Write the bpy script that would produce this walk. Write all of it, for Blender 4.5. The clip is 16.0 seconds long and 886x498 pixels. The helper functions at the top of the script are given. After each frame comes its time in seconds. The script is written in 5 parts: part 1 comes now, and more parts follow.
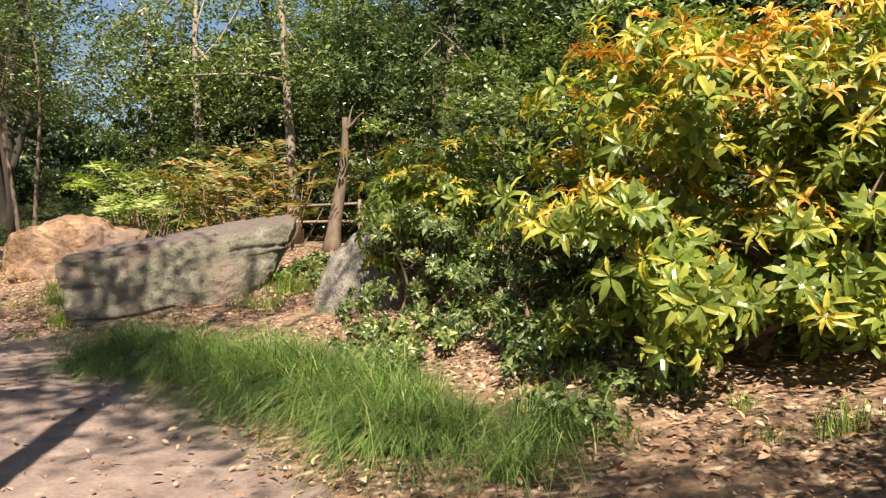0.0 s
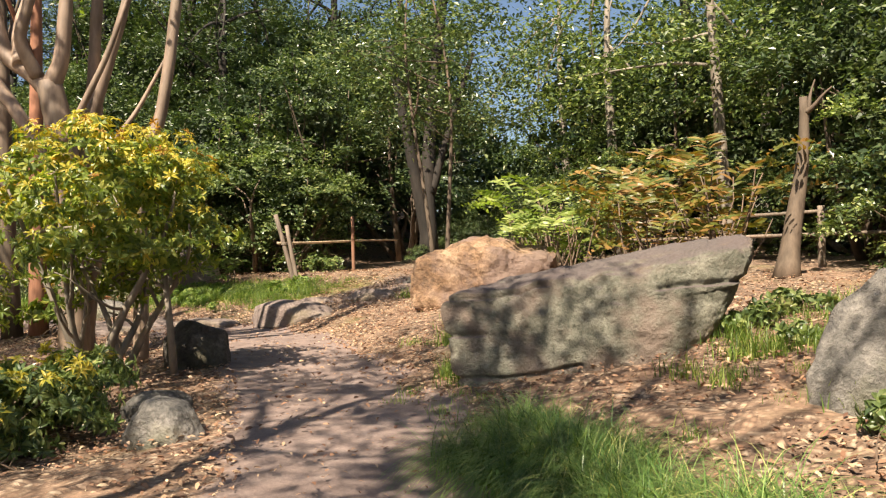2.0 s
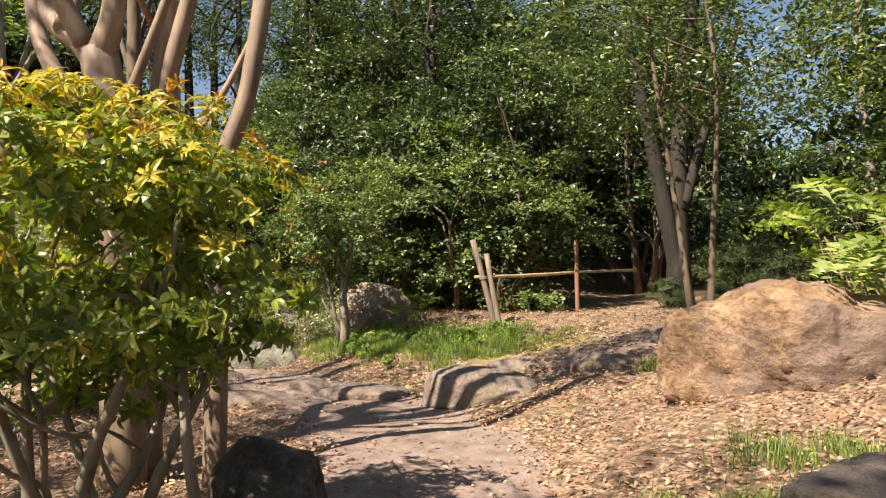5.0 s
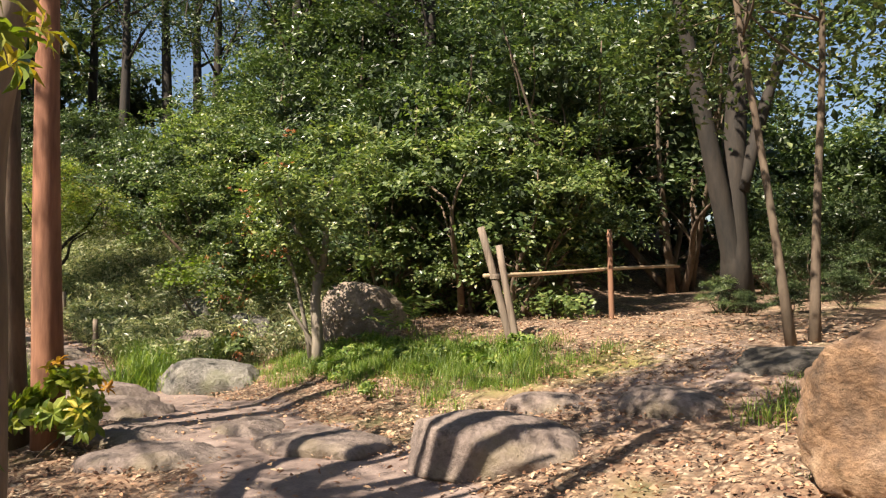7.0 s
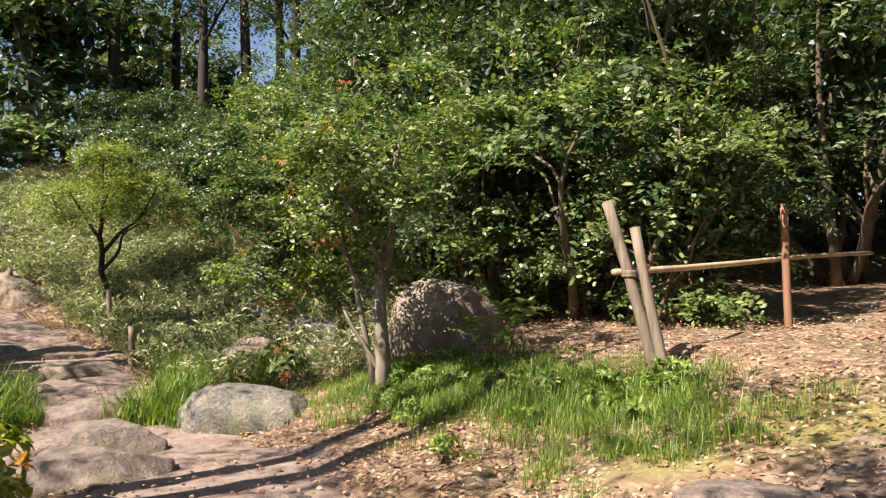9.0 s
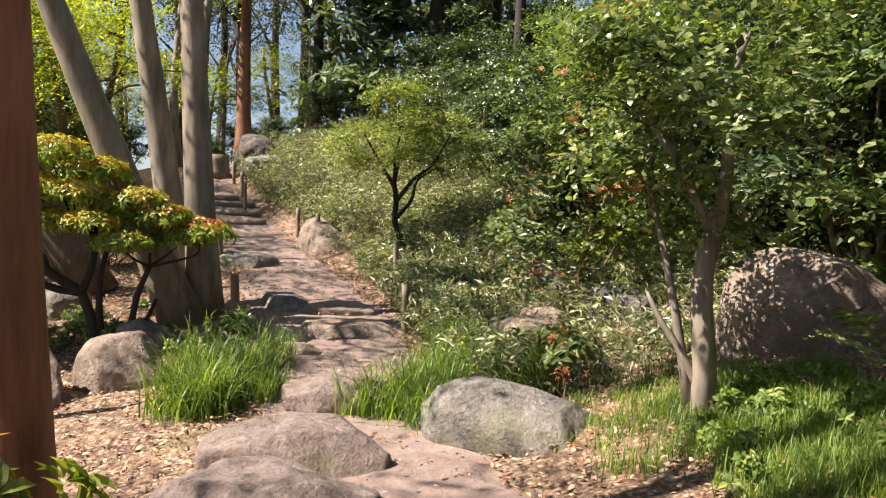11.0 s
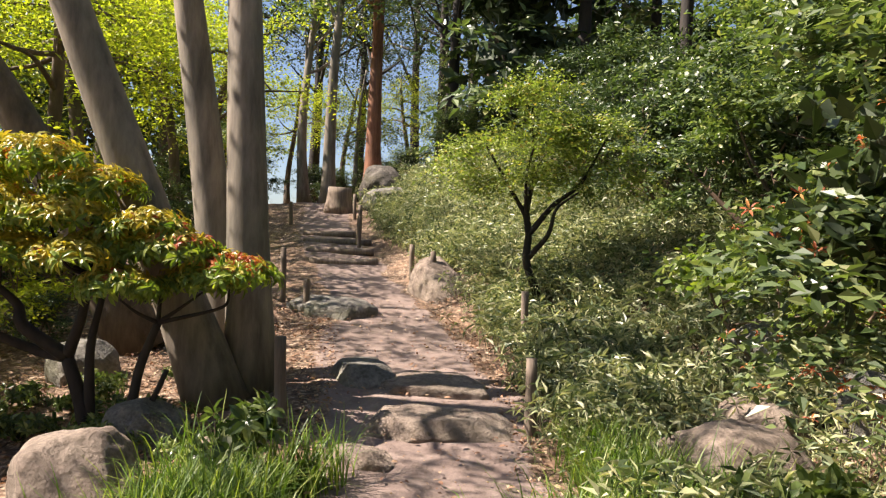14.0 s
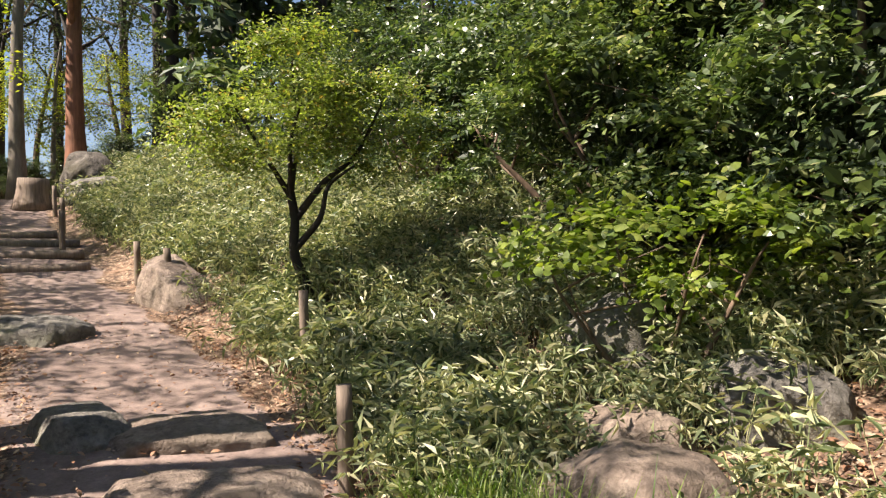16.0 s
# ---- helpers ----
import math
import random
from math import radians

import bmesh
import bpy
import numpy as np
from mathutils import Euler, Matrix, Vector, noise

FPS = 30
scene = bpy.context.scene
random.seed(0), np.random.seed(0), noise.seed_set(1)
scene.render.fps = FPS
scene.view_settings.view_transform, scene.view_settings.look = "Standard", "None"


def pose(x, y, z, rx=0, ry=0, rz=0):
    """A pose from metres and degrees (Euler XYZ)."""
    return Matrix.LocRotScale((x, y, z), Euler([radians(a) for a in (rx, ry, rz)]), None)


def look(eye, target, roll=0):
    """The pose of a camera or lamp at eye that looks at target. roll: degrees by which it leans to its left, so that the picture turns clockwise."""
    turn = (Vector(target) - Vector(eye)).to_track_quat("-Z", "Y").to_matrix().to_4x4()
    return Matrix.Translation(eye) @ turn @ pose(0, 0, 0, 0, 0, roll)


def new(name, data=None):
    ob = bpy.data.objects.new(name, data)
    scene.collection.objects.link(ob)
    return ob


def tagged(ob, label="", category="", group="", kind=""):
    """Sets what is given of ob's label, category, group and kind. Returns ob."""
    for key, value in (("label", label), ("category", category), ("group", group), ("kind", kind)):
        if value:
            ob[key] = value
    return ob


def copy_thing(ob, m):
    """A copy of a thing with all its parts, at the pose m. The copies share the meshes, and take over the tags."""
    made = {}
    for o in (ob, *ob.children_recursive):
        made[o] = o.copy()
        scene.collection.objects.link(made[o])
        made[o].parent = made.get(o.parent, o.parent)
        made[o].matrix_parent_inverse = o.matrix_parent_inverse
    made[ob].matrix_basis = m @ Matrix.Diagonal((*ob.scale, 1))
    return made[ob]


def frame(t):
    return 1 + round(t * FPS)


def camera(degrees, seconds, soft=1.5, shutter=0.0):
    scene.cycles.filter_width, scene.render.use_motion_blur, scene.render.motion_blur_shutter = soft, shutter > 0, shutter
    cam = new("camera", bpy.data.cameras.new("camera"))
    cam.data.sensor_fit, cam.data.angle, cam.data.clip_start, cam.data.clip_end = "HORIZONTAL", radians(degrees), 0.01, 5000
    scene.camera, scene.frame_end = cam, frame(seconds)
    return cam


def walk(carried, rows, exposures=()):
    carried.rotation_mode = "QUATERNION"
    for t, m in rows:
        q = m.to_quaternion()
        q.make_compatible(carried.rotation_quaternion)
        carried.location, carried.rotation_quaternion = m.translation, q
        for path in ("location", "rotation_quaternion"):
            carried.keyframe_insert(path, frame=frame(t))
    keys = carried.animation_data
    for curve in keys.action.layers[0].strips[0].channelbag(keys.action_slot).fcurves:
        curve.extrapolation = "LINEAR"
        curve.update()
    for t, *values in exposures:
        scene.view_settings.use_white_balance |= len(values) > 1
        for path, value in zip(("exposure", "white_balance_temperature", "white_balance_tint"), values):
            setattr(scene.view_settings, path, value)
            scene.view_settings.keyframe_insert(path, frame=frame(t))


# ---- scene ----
cam = camera(60.3, 16.0, soft=1.25)
METRES, EYE, TILT, LEAN, TURN = 20.0, 1.5, 0.0, 0.0, 0.0
ROWS = [
    (0.0, 0.0, 0.0, 0.0, 0.0, 0.0, -0.0),
    (0.5, -0.0056, 0.0331, 0.0032, 11.19, -0.64, -0.16),
    (1.0, -0.0126, 0.0653, 0.0051, 20.79, 0.38, 0.32),
    (1.5, -0.0245, 0.0958, 0.0068, 26.79, 1.21, 0.02),
    (2.0, -0.0402, 0.123, 0.011, 30.27, 0.79, 0.38),
    (2.5, -0.0536, 0.1534, 0.0147, 32.98, 0.58, -0.27),
    (3.0, -0.0727, 0.1828, 0.0173, 35.07, 0.3, -0.94),
    (3.5, -0.09, 0.2144, 0.019, 37.73, 0.31, -0.47),
    (4.0, -0.1076, 0.2406, 0.0208, 40.07, 0.86, 0.02),
    (4.5, -0.13, 0.2669, 0.024, 43.3, 1.68, 0.66),
    (5.0, -0.152, 0.2927, 0.0274, 47.97, 2.25, -0.25),
    (7.5, -0.2816, 0.411, 0.031, 48.55, 1.78, -0.1),
    (8.0, -0.308, 0.4324, 0.0329, 49.81, 1.5, 0.49),
    (8.5, -0.3335, 0.4575, 0.0331, 52.38, 1.4, 0.95),
    (9.0, -0.3603, 0.4788, 0.0331, 55.83, 1.11, 0.54),
    (9.5, -0.385, 0.4995, 0.0331, 64.17, 0.64, -1.21),
    (12.0, -0.5268, 0.555, 0.0351, 84.5, -0.96, -2.25),
    (12.5, -0.558, 0.5606, 0.0338, 85.66, 3.05, -5.21),
    (13.0, -0.5804, 0.5642, 0.032, 93.64, 0.68, -1.93),
    (13.5, -0.6036, 0.57, 0.0304, 98.63, -0.04, -1.22),
    (14.0, -0.6249, 0.5682, 0.032, 91.01, 0.34, -1.69),
    (14.5, -0.6489, 0.5646, 0.025, 90.34, -0.23, -0.26),
    (15.0, -0.6717, 0.5594, 0.0265, 85.74, -1.12, 0.17),
    (15.5, -0.6946, 0.5538, 0.0281, 78.25, -0.89, 1.57),
    (16.0, -0.7197, 0.5568, 0.0285, 70.89, 0.0, 1.41),
]
walk(cam, [(t, pose(0, 0, EYE, TILT, LEAN, TURN) @ pose(METRES * x, METRES * y, METRES * z, 90 + pitch, roll, yaw)) for t, x, y, z, yaw, pitch, roll in ROWS],
     [(0, 1.42, 6700, 12), (5.0, 1.42, 6700, 12), (9.0, 1.56, 6400, 14), (12.0, 1.62, 6350, 17), (16.0, 1.58, 6350, 17)])

# ---- world, sun, exposure ----
SUN_AZ, SUN_EL = 181.0, 50.0        # yaw towards the sun (0 = +y, anticlockwise), elevation
world = bpy.data.worlds.new("world")
scene.world = world
world.use_nodes = True
wn = world.node_tree.nodes
sky = wn.new("ShaderNodeTexSky")
sky.sky_type, sky.sun_disc = "NISHITA", False
sky.sun_elevation, sky.sun_rotation = radians(SUN_EL), radians(-SUN_AZ)
wn["Background"].inputs["Strength"].default_value = 0.049
world.node_tree.links.new(sky.outputs["Color"], wn["Background"].inputs["Color"])
sun = new("sun", bpy.data.lights.new("sun", "SUN"))
sun.data.energy, sun.data.angle, sun.data.color = 5.0, radians(0.55), (1.0, 0.9, 0.74)
sun_way = Vector((-math.sin(radians(SUN_AZ)) * math.cos(radians(SUN_EL)), math.cos(radians(SUN_AZ)) * math.cos(radians(SUN_EL)), math.sin(radians(SUN_EL))))
sun.matrix_world = look(sun_way * 60, (0, 0, 0))


# ---- materials ----
def shader(name):
    m = bpy.data.materials.new(name)
    m.use_nodes = True
    t = m.node_tree
    return m, t, t.nodes["Principled BSDF"]


def ramp(t, source, stops):
    r = t.nodes.new("ShaderNodeValToRGB")
    while len(r.color_ramp.elements) < len(stops):
        r.color_ramp.elements.new(0.5)
    for e, (p, c) in zip(r.color_ramp.elements, stops):
        e.position, e.color = p, (*c, 1)
    t.links.new(source, r.inputs["Fac"])
    return r.outputs["Color"]


def noise_of(t, scale, detail=6.0, rough=0.6, coords=None, stretch=None):
    n = t.nodes.new("ShaderNodeTexNoise")
    n.inputs["Scale"].default_value, n.inputs["Detail"].default_value, n.inputs["Roughness"].default_value = scale, detail, rough
    if coords is None:
        coords = t.nodes.new("ShaderNodeTexCoord").outputs["Object"]
    if stretch:
        mp = t.nodes.new("ShaderNodeMapping")
        mp.inputs["Scale"].default_value = stretch
        t.links.new(coords, mp.inputs["Vector"])
        coords = mp.outputs["Vector"]
    t.links.new(coords, n.inputs["Vector"])
    return n.outputs["Fac"]


def blend(t, fac, a, b, mode="MIX"):
    n = t.nodes.new("ShaderNodeMix")
    n.data_type, n.blend_type = "RGBA", mode
    for socket, value in ((n.inputs[0], fac), (n.inputs[6], a), (n.inputs[7], b)):
        if isinstance(value, (int, float)):
            socket.default_value = value
        elif isinstance(value, tuple):
            socket.default_value = (*value, 1)
        else:
            t.links.new(value, socket)
    return n.outputs[2]


def bump(t, p, height, strength, distance=0.02):
    b = t.nodes.new("ShaderNodeBump")
    b.inputs["Strength"].default_value, b.inputs["Distance"].default_value = strength, distance
    t.links.new(height, b.inputs["Height"])
    t.links.new(b.outputs["Normal"], p.inputs["Normal"])


def leaf_mat(name, stops, rough=0.42, through_light=0.35, glow=(0.6, 0.7, 0.2), vary=True):
    """Leaves: each one its own tone, some light through the blade."""
    m, t, p = shader(name)
    geo = t.nodes.new("ShaderNodeNewGeometry")
    col = ramp(t, geo.outputs["Random Per Island"], stops)
    big = noise_of(t, 1.1, 2.0)
    tone = ramp(t, big, [(0.3, (0.7, 0.72, 0.7)), (0.7, (1.2, 1.2, 1.05))])
    col = blend(t, 1.0, col, tone, "MULTIPLY")
    one = t.nodes.new("ShaderNodeObjectInfo") if vary else None
    if vary:
        col = blend(t, 1.0, col, ramp(t, one.outputs["Random"], [(0.0, (0.68, 0.72, 0.75)), (1.0, (1.25, 1.2, 1.1))]), "MULTIPLY")
    t.links.new(col, p.inputs["Base Color"])
    p.inputs["Roughness"].default_value = rough
    p.inputs["Specular IOR Level"].default_value = 0.45
    tr = t.nodes.new("ShaderNodeBsdfTranslucent")
    warm = blend(t, 1.0, col, tuple(2.2 * c for c in glow), "MULTIPLY")
    t.links.new(warm, tr.inputs["Color"])
    mix = t.nodes.new("ShaderNodeMixShader")
    mix.inputs["Fac"].default_value = through_light
    t.links.new(p.outputs["BSDF"], mix.inputs[1])
    t.links.new(tr.outputs["BSDF"], mix.inputs[2])
    t.links.new(mix.outputs["Shader"], t.nodes["Material Output"].inputs["Surface"])
    return m


def stone_mat(name, dark, mid, light, stain=(0.2, 0.2, 0.12), stain_at=0.6, relief=0.5, scale=1.0, bands=None, cap=None):
    m, t, p = shader(name)
    a = noise_of(t, 3.2 * scale, 9.0, 0.72, None, bands)
    b = noise_of(t, 26.0 * scale, 6.0, 0.7)
    c = noise_of(t, 1.1 * scale, 4.0, 0.6)
    col = ramp(t, a, [(0.36, dark), (0.5, mid), (0.62, light)])
    grain = ramp(t, b, [(0.3, (0.72, 0.71, 0.7)), (0.62, (1.08, 1.07, 1.05))])
    col = blend(t, 1.0, col, grain, "MULTIPLY")
    spots = ramp(t, noise_of(t, 8.0 * scale, 5.0, 0.75), [(0.36, (0.42, 0.41, 0.38)), (0.46, (1, 1, 1)), (0.66, (1, 1, 1)), (0.72, (1.35, 1.33, 1.28))])
    col = blend(t, 0.8, col, spots, "MULTIPLY")
    mask = ramp(t, c, [(stain_at - 0.06, (0, 0, 0)), (stain_at + 0.08, (0.75, 0.75, 0.75))])
    col = blend(t, mask, col, stain)
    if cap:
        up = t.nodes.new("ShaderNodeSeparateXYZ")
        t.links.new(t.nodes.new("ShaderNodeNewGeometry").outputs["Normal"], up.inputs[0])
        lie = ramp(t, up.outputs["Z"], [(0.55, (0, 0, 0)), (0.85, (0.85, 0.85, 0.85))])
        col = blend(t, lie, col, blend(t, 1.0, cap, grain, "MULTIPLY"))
    t.links.new(col, p.inputs["Base Color"])
    p.inputs["Roughness"].default_value = 0.88
    mixed = blend(t, 0.55, a, b)
    bump(t, p, mixed, min(1.0, relief * 1.5), 0.07)
    return m


def bark_mat(name, dark, light, vertical=0.25, scale=9.0, rough=0.85, relief=0.5):
    m, t, p = shader(name)
    a = noise_of(t, scale, 7.0, 0.65, stretch=(1, 1, vertical))
    b = noise_of(t, 1.6, 3.0, 0.5, stretch=(1, 1, 0.6))
    col = ramp(t, a, [(0.32, dark), (0.68, light)])
    patch = ramp(t, b, [(0.35, (0.72, 0.74, 0.7)), (0.65, (1.15, 1.1, 1.05))])
    t.links.new(blend(t, 1.0, col, patch, "MULTIPLY"), p.inputs["Base Color"])
    p.inputs["Roughness"].default_value = rough
    bump(t, p, a, relief, 0.02)
    return m


M_DARKLEAF = leaf_mat("leaf_dark_green", [(0.0, (0.026, 0.048, 0.02)), (0.5, (0.065, 0.1, 0.04)), (0.85, (0.14, 0.185, 0.075)), (1.0, (0.26, 0.28, 0.14))], 0.33, 0.24, (0.6, 0.68, 0.28))
# darker leaf colour that stands in for the shade deep inside crowns
M_INNER_SHADE = leaf_mat("leaf_inner_shade", [(0.0, (0.028, 0.045, 0.02)), (1.0, (0.075, 0.105, 0.04))], 0.5, 0.15, (0.5, 0.6, 0.25))
M_MIDLEAF = leaf_mat("leaf_mid_green", [(0.0, (0.05, 0.082, 0.032)), (0.5, (0.12, 0.165, 0.058)), (0.88, (0.23, 0.275, 0.1)), (1.0, (0.36, 0.35, 0.17))], 0.35, 0.3, (0.6, 0.68, 0.28))
M_BRIGHT = leaf_mat("leaf_bright_green", [(0.0, (0.09, 0.14, 0.03)), (0.5, (0.17, 0.23, 0.045)), (1.0, (0.3, 0.33, 0.08))], 0.4, 0.42)
M_FEATHER = leaf_mat("leaf_small_olive", [(0.0, (0.1, 0.135, 0.04)), (0.5, (0.22, 0.26, 0.08)), (0.9, (0.36, 0.38, 0.14)), (1.0, (0.42, 0.25, 0.11))], 0.38, 0.42, vary=False)
M_MAPLE = leaf_mat("leaf_maple_spring", [(0.0, (0.2, 0.24, 0.025)), (0.5, (0.34, 0.36, 0.04)), (1.0, (0.5, 0.46, 0.07))], 0.5, 0.5, vary=False)
M_YELLOW = leaf_mat("leaf_yellow_new", [(0.0, (0.27, 0.27, 0.035)), (0.5, (0.43, 0.37, 0.05)), (1.0, (0.55, 0.42, 0.08))], 0.4, 0.35, (0.6, 0.55, 0.15), vary=False)
M_ORANGE = leaf_mat("leaf_orange_new", [(0.0, (0.42, 0.2, 0.04)), (0.5, (0.52, 0.3, 0.055)), (1.0, (0.58, 0.4, 0.08))], 0.42, 0.35, (0.6, 0.45, 0.15), vary=False)
M_RED = leaf_mat("leaf_red_new", [(0.0, (0.42, 0.1, 0.05)), (0.6, (0.52, 0.19, 0.08)), (1.0, (0.55, 0.3, 0.1))], 0.42, 0.35, (0.6, 0.35, 0.15), vary=False)
M_SHRUB = leaf_mat("leaf_rosette_green", [(0.0, (0.09, 0.135, 0.03)), (0.5, (0.175, 0.225, 0.045)), (0.85, (0.3, 0.32, 0.065)), (1.0, (0.43, 0.4, 0.09))], 0.36, 0.4, (0.62, 0.68, 0.2), vary=False)
M_SASA = leaf_mat("leaf_bamboo_grass", [(0.0, (0.055, 0.085, 0.042)), (0.3, (0.17, 0.21, 0.11)), (0.6, (0.34, 0.36, 0.21)), (1.0, (0.56, 0.52, 0.36))], 0.38, 0.2, (0.6, 0.65, 0.3), vary=False)
M_SEDGE = leaf_mat("blade_sedge", [(0.0, (0.06, 0.12, 0.035)), (0.5, (0.12, 0.205, 0.058)), (0.85, (0.23, 0.31, 0.1)), (1.0, (0.48, 0.44, 0.2))], 0.36, 0.3, vary=False)
M_GRASS = leaf_mat("blade_grass", [(0.0, (0.07, 0.125, 0.025)), (0.6, (0.155, 0.23, 0.045)), (1.0, (0.33, 0.36, 0.1))], 0.45, 0.38, vary=False)
M_FERN = leaf_mat("leaf_pinnate_autumn", [(0.0, (0.09, 0.12, 0.03)), (0.5, (0.18, 0.18, 0.045)), (0.8, (0.3, 0.18, 0.06)), (1.0, (0.36, 0.2, 0.08))], 0.42, 0.35, (0.6, 0.55, 0.15), vary=False)
M_PALEFERN = leaf_mat("leaf_pinnate_pale", [(0.0, (0.15, 0.21, 0.05)), (0.6, (0.27, 0.33, 0.09)), (1.0, (0.4, 0.42, 0.16))], 0.4, 0.4, vary=False)
M_LITTER = leaf_mat("litter_dry_leaf", [(0.0, (0.11, 0.052, 0.034)), (0.25, (0.23, 0.115, 0.072)), (0.55, (0.36, 0.205, 0.132)), (0.85, (0.47, 0.31, 0.21)), (1.0, (0.6, 0.45, 0.32))], 0.75, 0.1, (0.5, 0.4, 0.25), vary=False)
M_CONIFER = leaf_mat("needle_dark", [(0.0, (0.025, 0.042, 0.02)), (0.6, (0.045, 0.07, 0.03)), (1.0, (0.09, 0.115, 0.045))], 0.45, 0.2)

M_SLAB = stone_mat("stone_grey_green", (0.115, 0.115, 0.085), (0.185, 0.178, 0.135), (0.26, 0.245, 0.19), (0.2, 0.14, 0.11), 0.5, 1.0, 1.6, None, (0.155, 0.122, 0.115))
M_ORANGESTONE = stone_mat("stone_ochre", (0.13, 0.08, 0.048), (0.27, 0.16, 0.09), (0.4, 0.27, 0.17), (0.19, 0.135, 0.115), 0.5, 1.0)
M_GREYSTONE = stone_mat("stone_grey", (0.1, 0.095, 0.085), (0.19, 0.175, 0.155), (0.28, 0.255, 0.225), (0.16, 0.16, 0.085), 0.6, 0.7)
M_TANSTONE = stone_mat("stone_tan", (0.165, 0.122, 0.095), (0.265, 0.205, 0.163), (0.36, 0.29, 0.235), (0.14, 0.11, 0.08), 0.56, 0.6)
M_PATHSTONE = stone_mat("stone_path", (0.135, 0.102, 0.088), (0.2, 0.155, 0.135), (0.265, 0.21, 0.18), (0.17, 0.135, 0.075), 0.6, 0.5)
# dark stone; on the shrub-side rock and upper-trail slab it paints in shade
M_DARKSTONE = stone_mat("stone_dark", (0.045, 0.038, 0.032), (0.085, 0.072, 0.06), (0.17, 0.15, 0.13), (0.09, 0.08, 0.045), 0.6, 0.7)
M_BARK = bark_mat("bark_brown", (0.07, 0.05, 0.035), (0.17, 0.125, 0.09))
# dark bark; the thicket's shade on tall trunks is put into this colour
M_DARKBARK_SHADE = bark_mat("bark_dark_shade", (0.013, 0.01, 0.008), (0.038, 0.029, 0.022))
M_BARKGREY = bark_mat("bark_grey_smooth", (0.12, 0.1, 0.08), (0.31, 0.265, 0.215), 0.2, 8.0, 0.75, 0.35)
M_CRAPE = bark_mat("bark_pale_smooth", (0.12, 0.082, 0.06), (0.33, 0.245, 0.185), 0.25, 6.0, 0.65, 0.3)
M_REDBARK = bark_mat("bark_red_brown", (0.15, 0.06, 0.035), (0.36, 0.17, 0.1), 0.12, 10.0, 0.85, 0.5)
M_TWIG = bark_mat("bark_twig", (0.09, 0.06, 0.04), (0.2, 0.14, 0.1), 0.4, 14.0)
M_POST = bark_mat("wood_weathered_post", (0.11, 0.082, 0.064), (0.27, 0.21, 0.165), 0.06, 22.0, 0.85, 0.5)
M_REDPOST = bark_mat("wood_red_post", (0.14, 0.07, 0.045), (0.3, 0.16, 0.1), 0.06, 22.0, 0.85, 0.5)
M_POLE = bark_mat("bamboo_pale_pole", (0.34, 0.24, 0.15), (0.52, 0.4, 0.28), 0.3, 8.0, 0.5, 0.15)


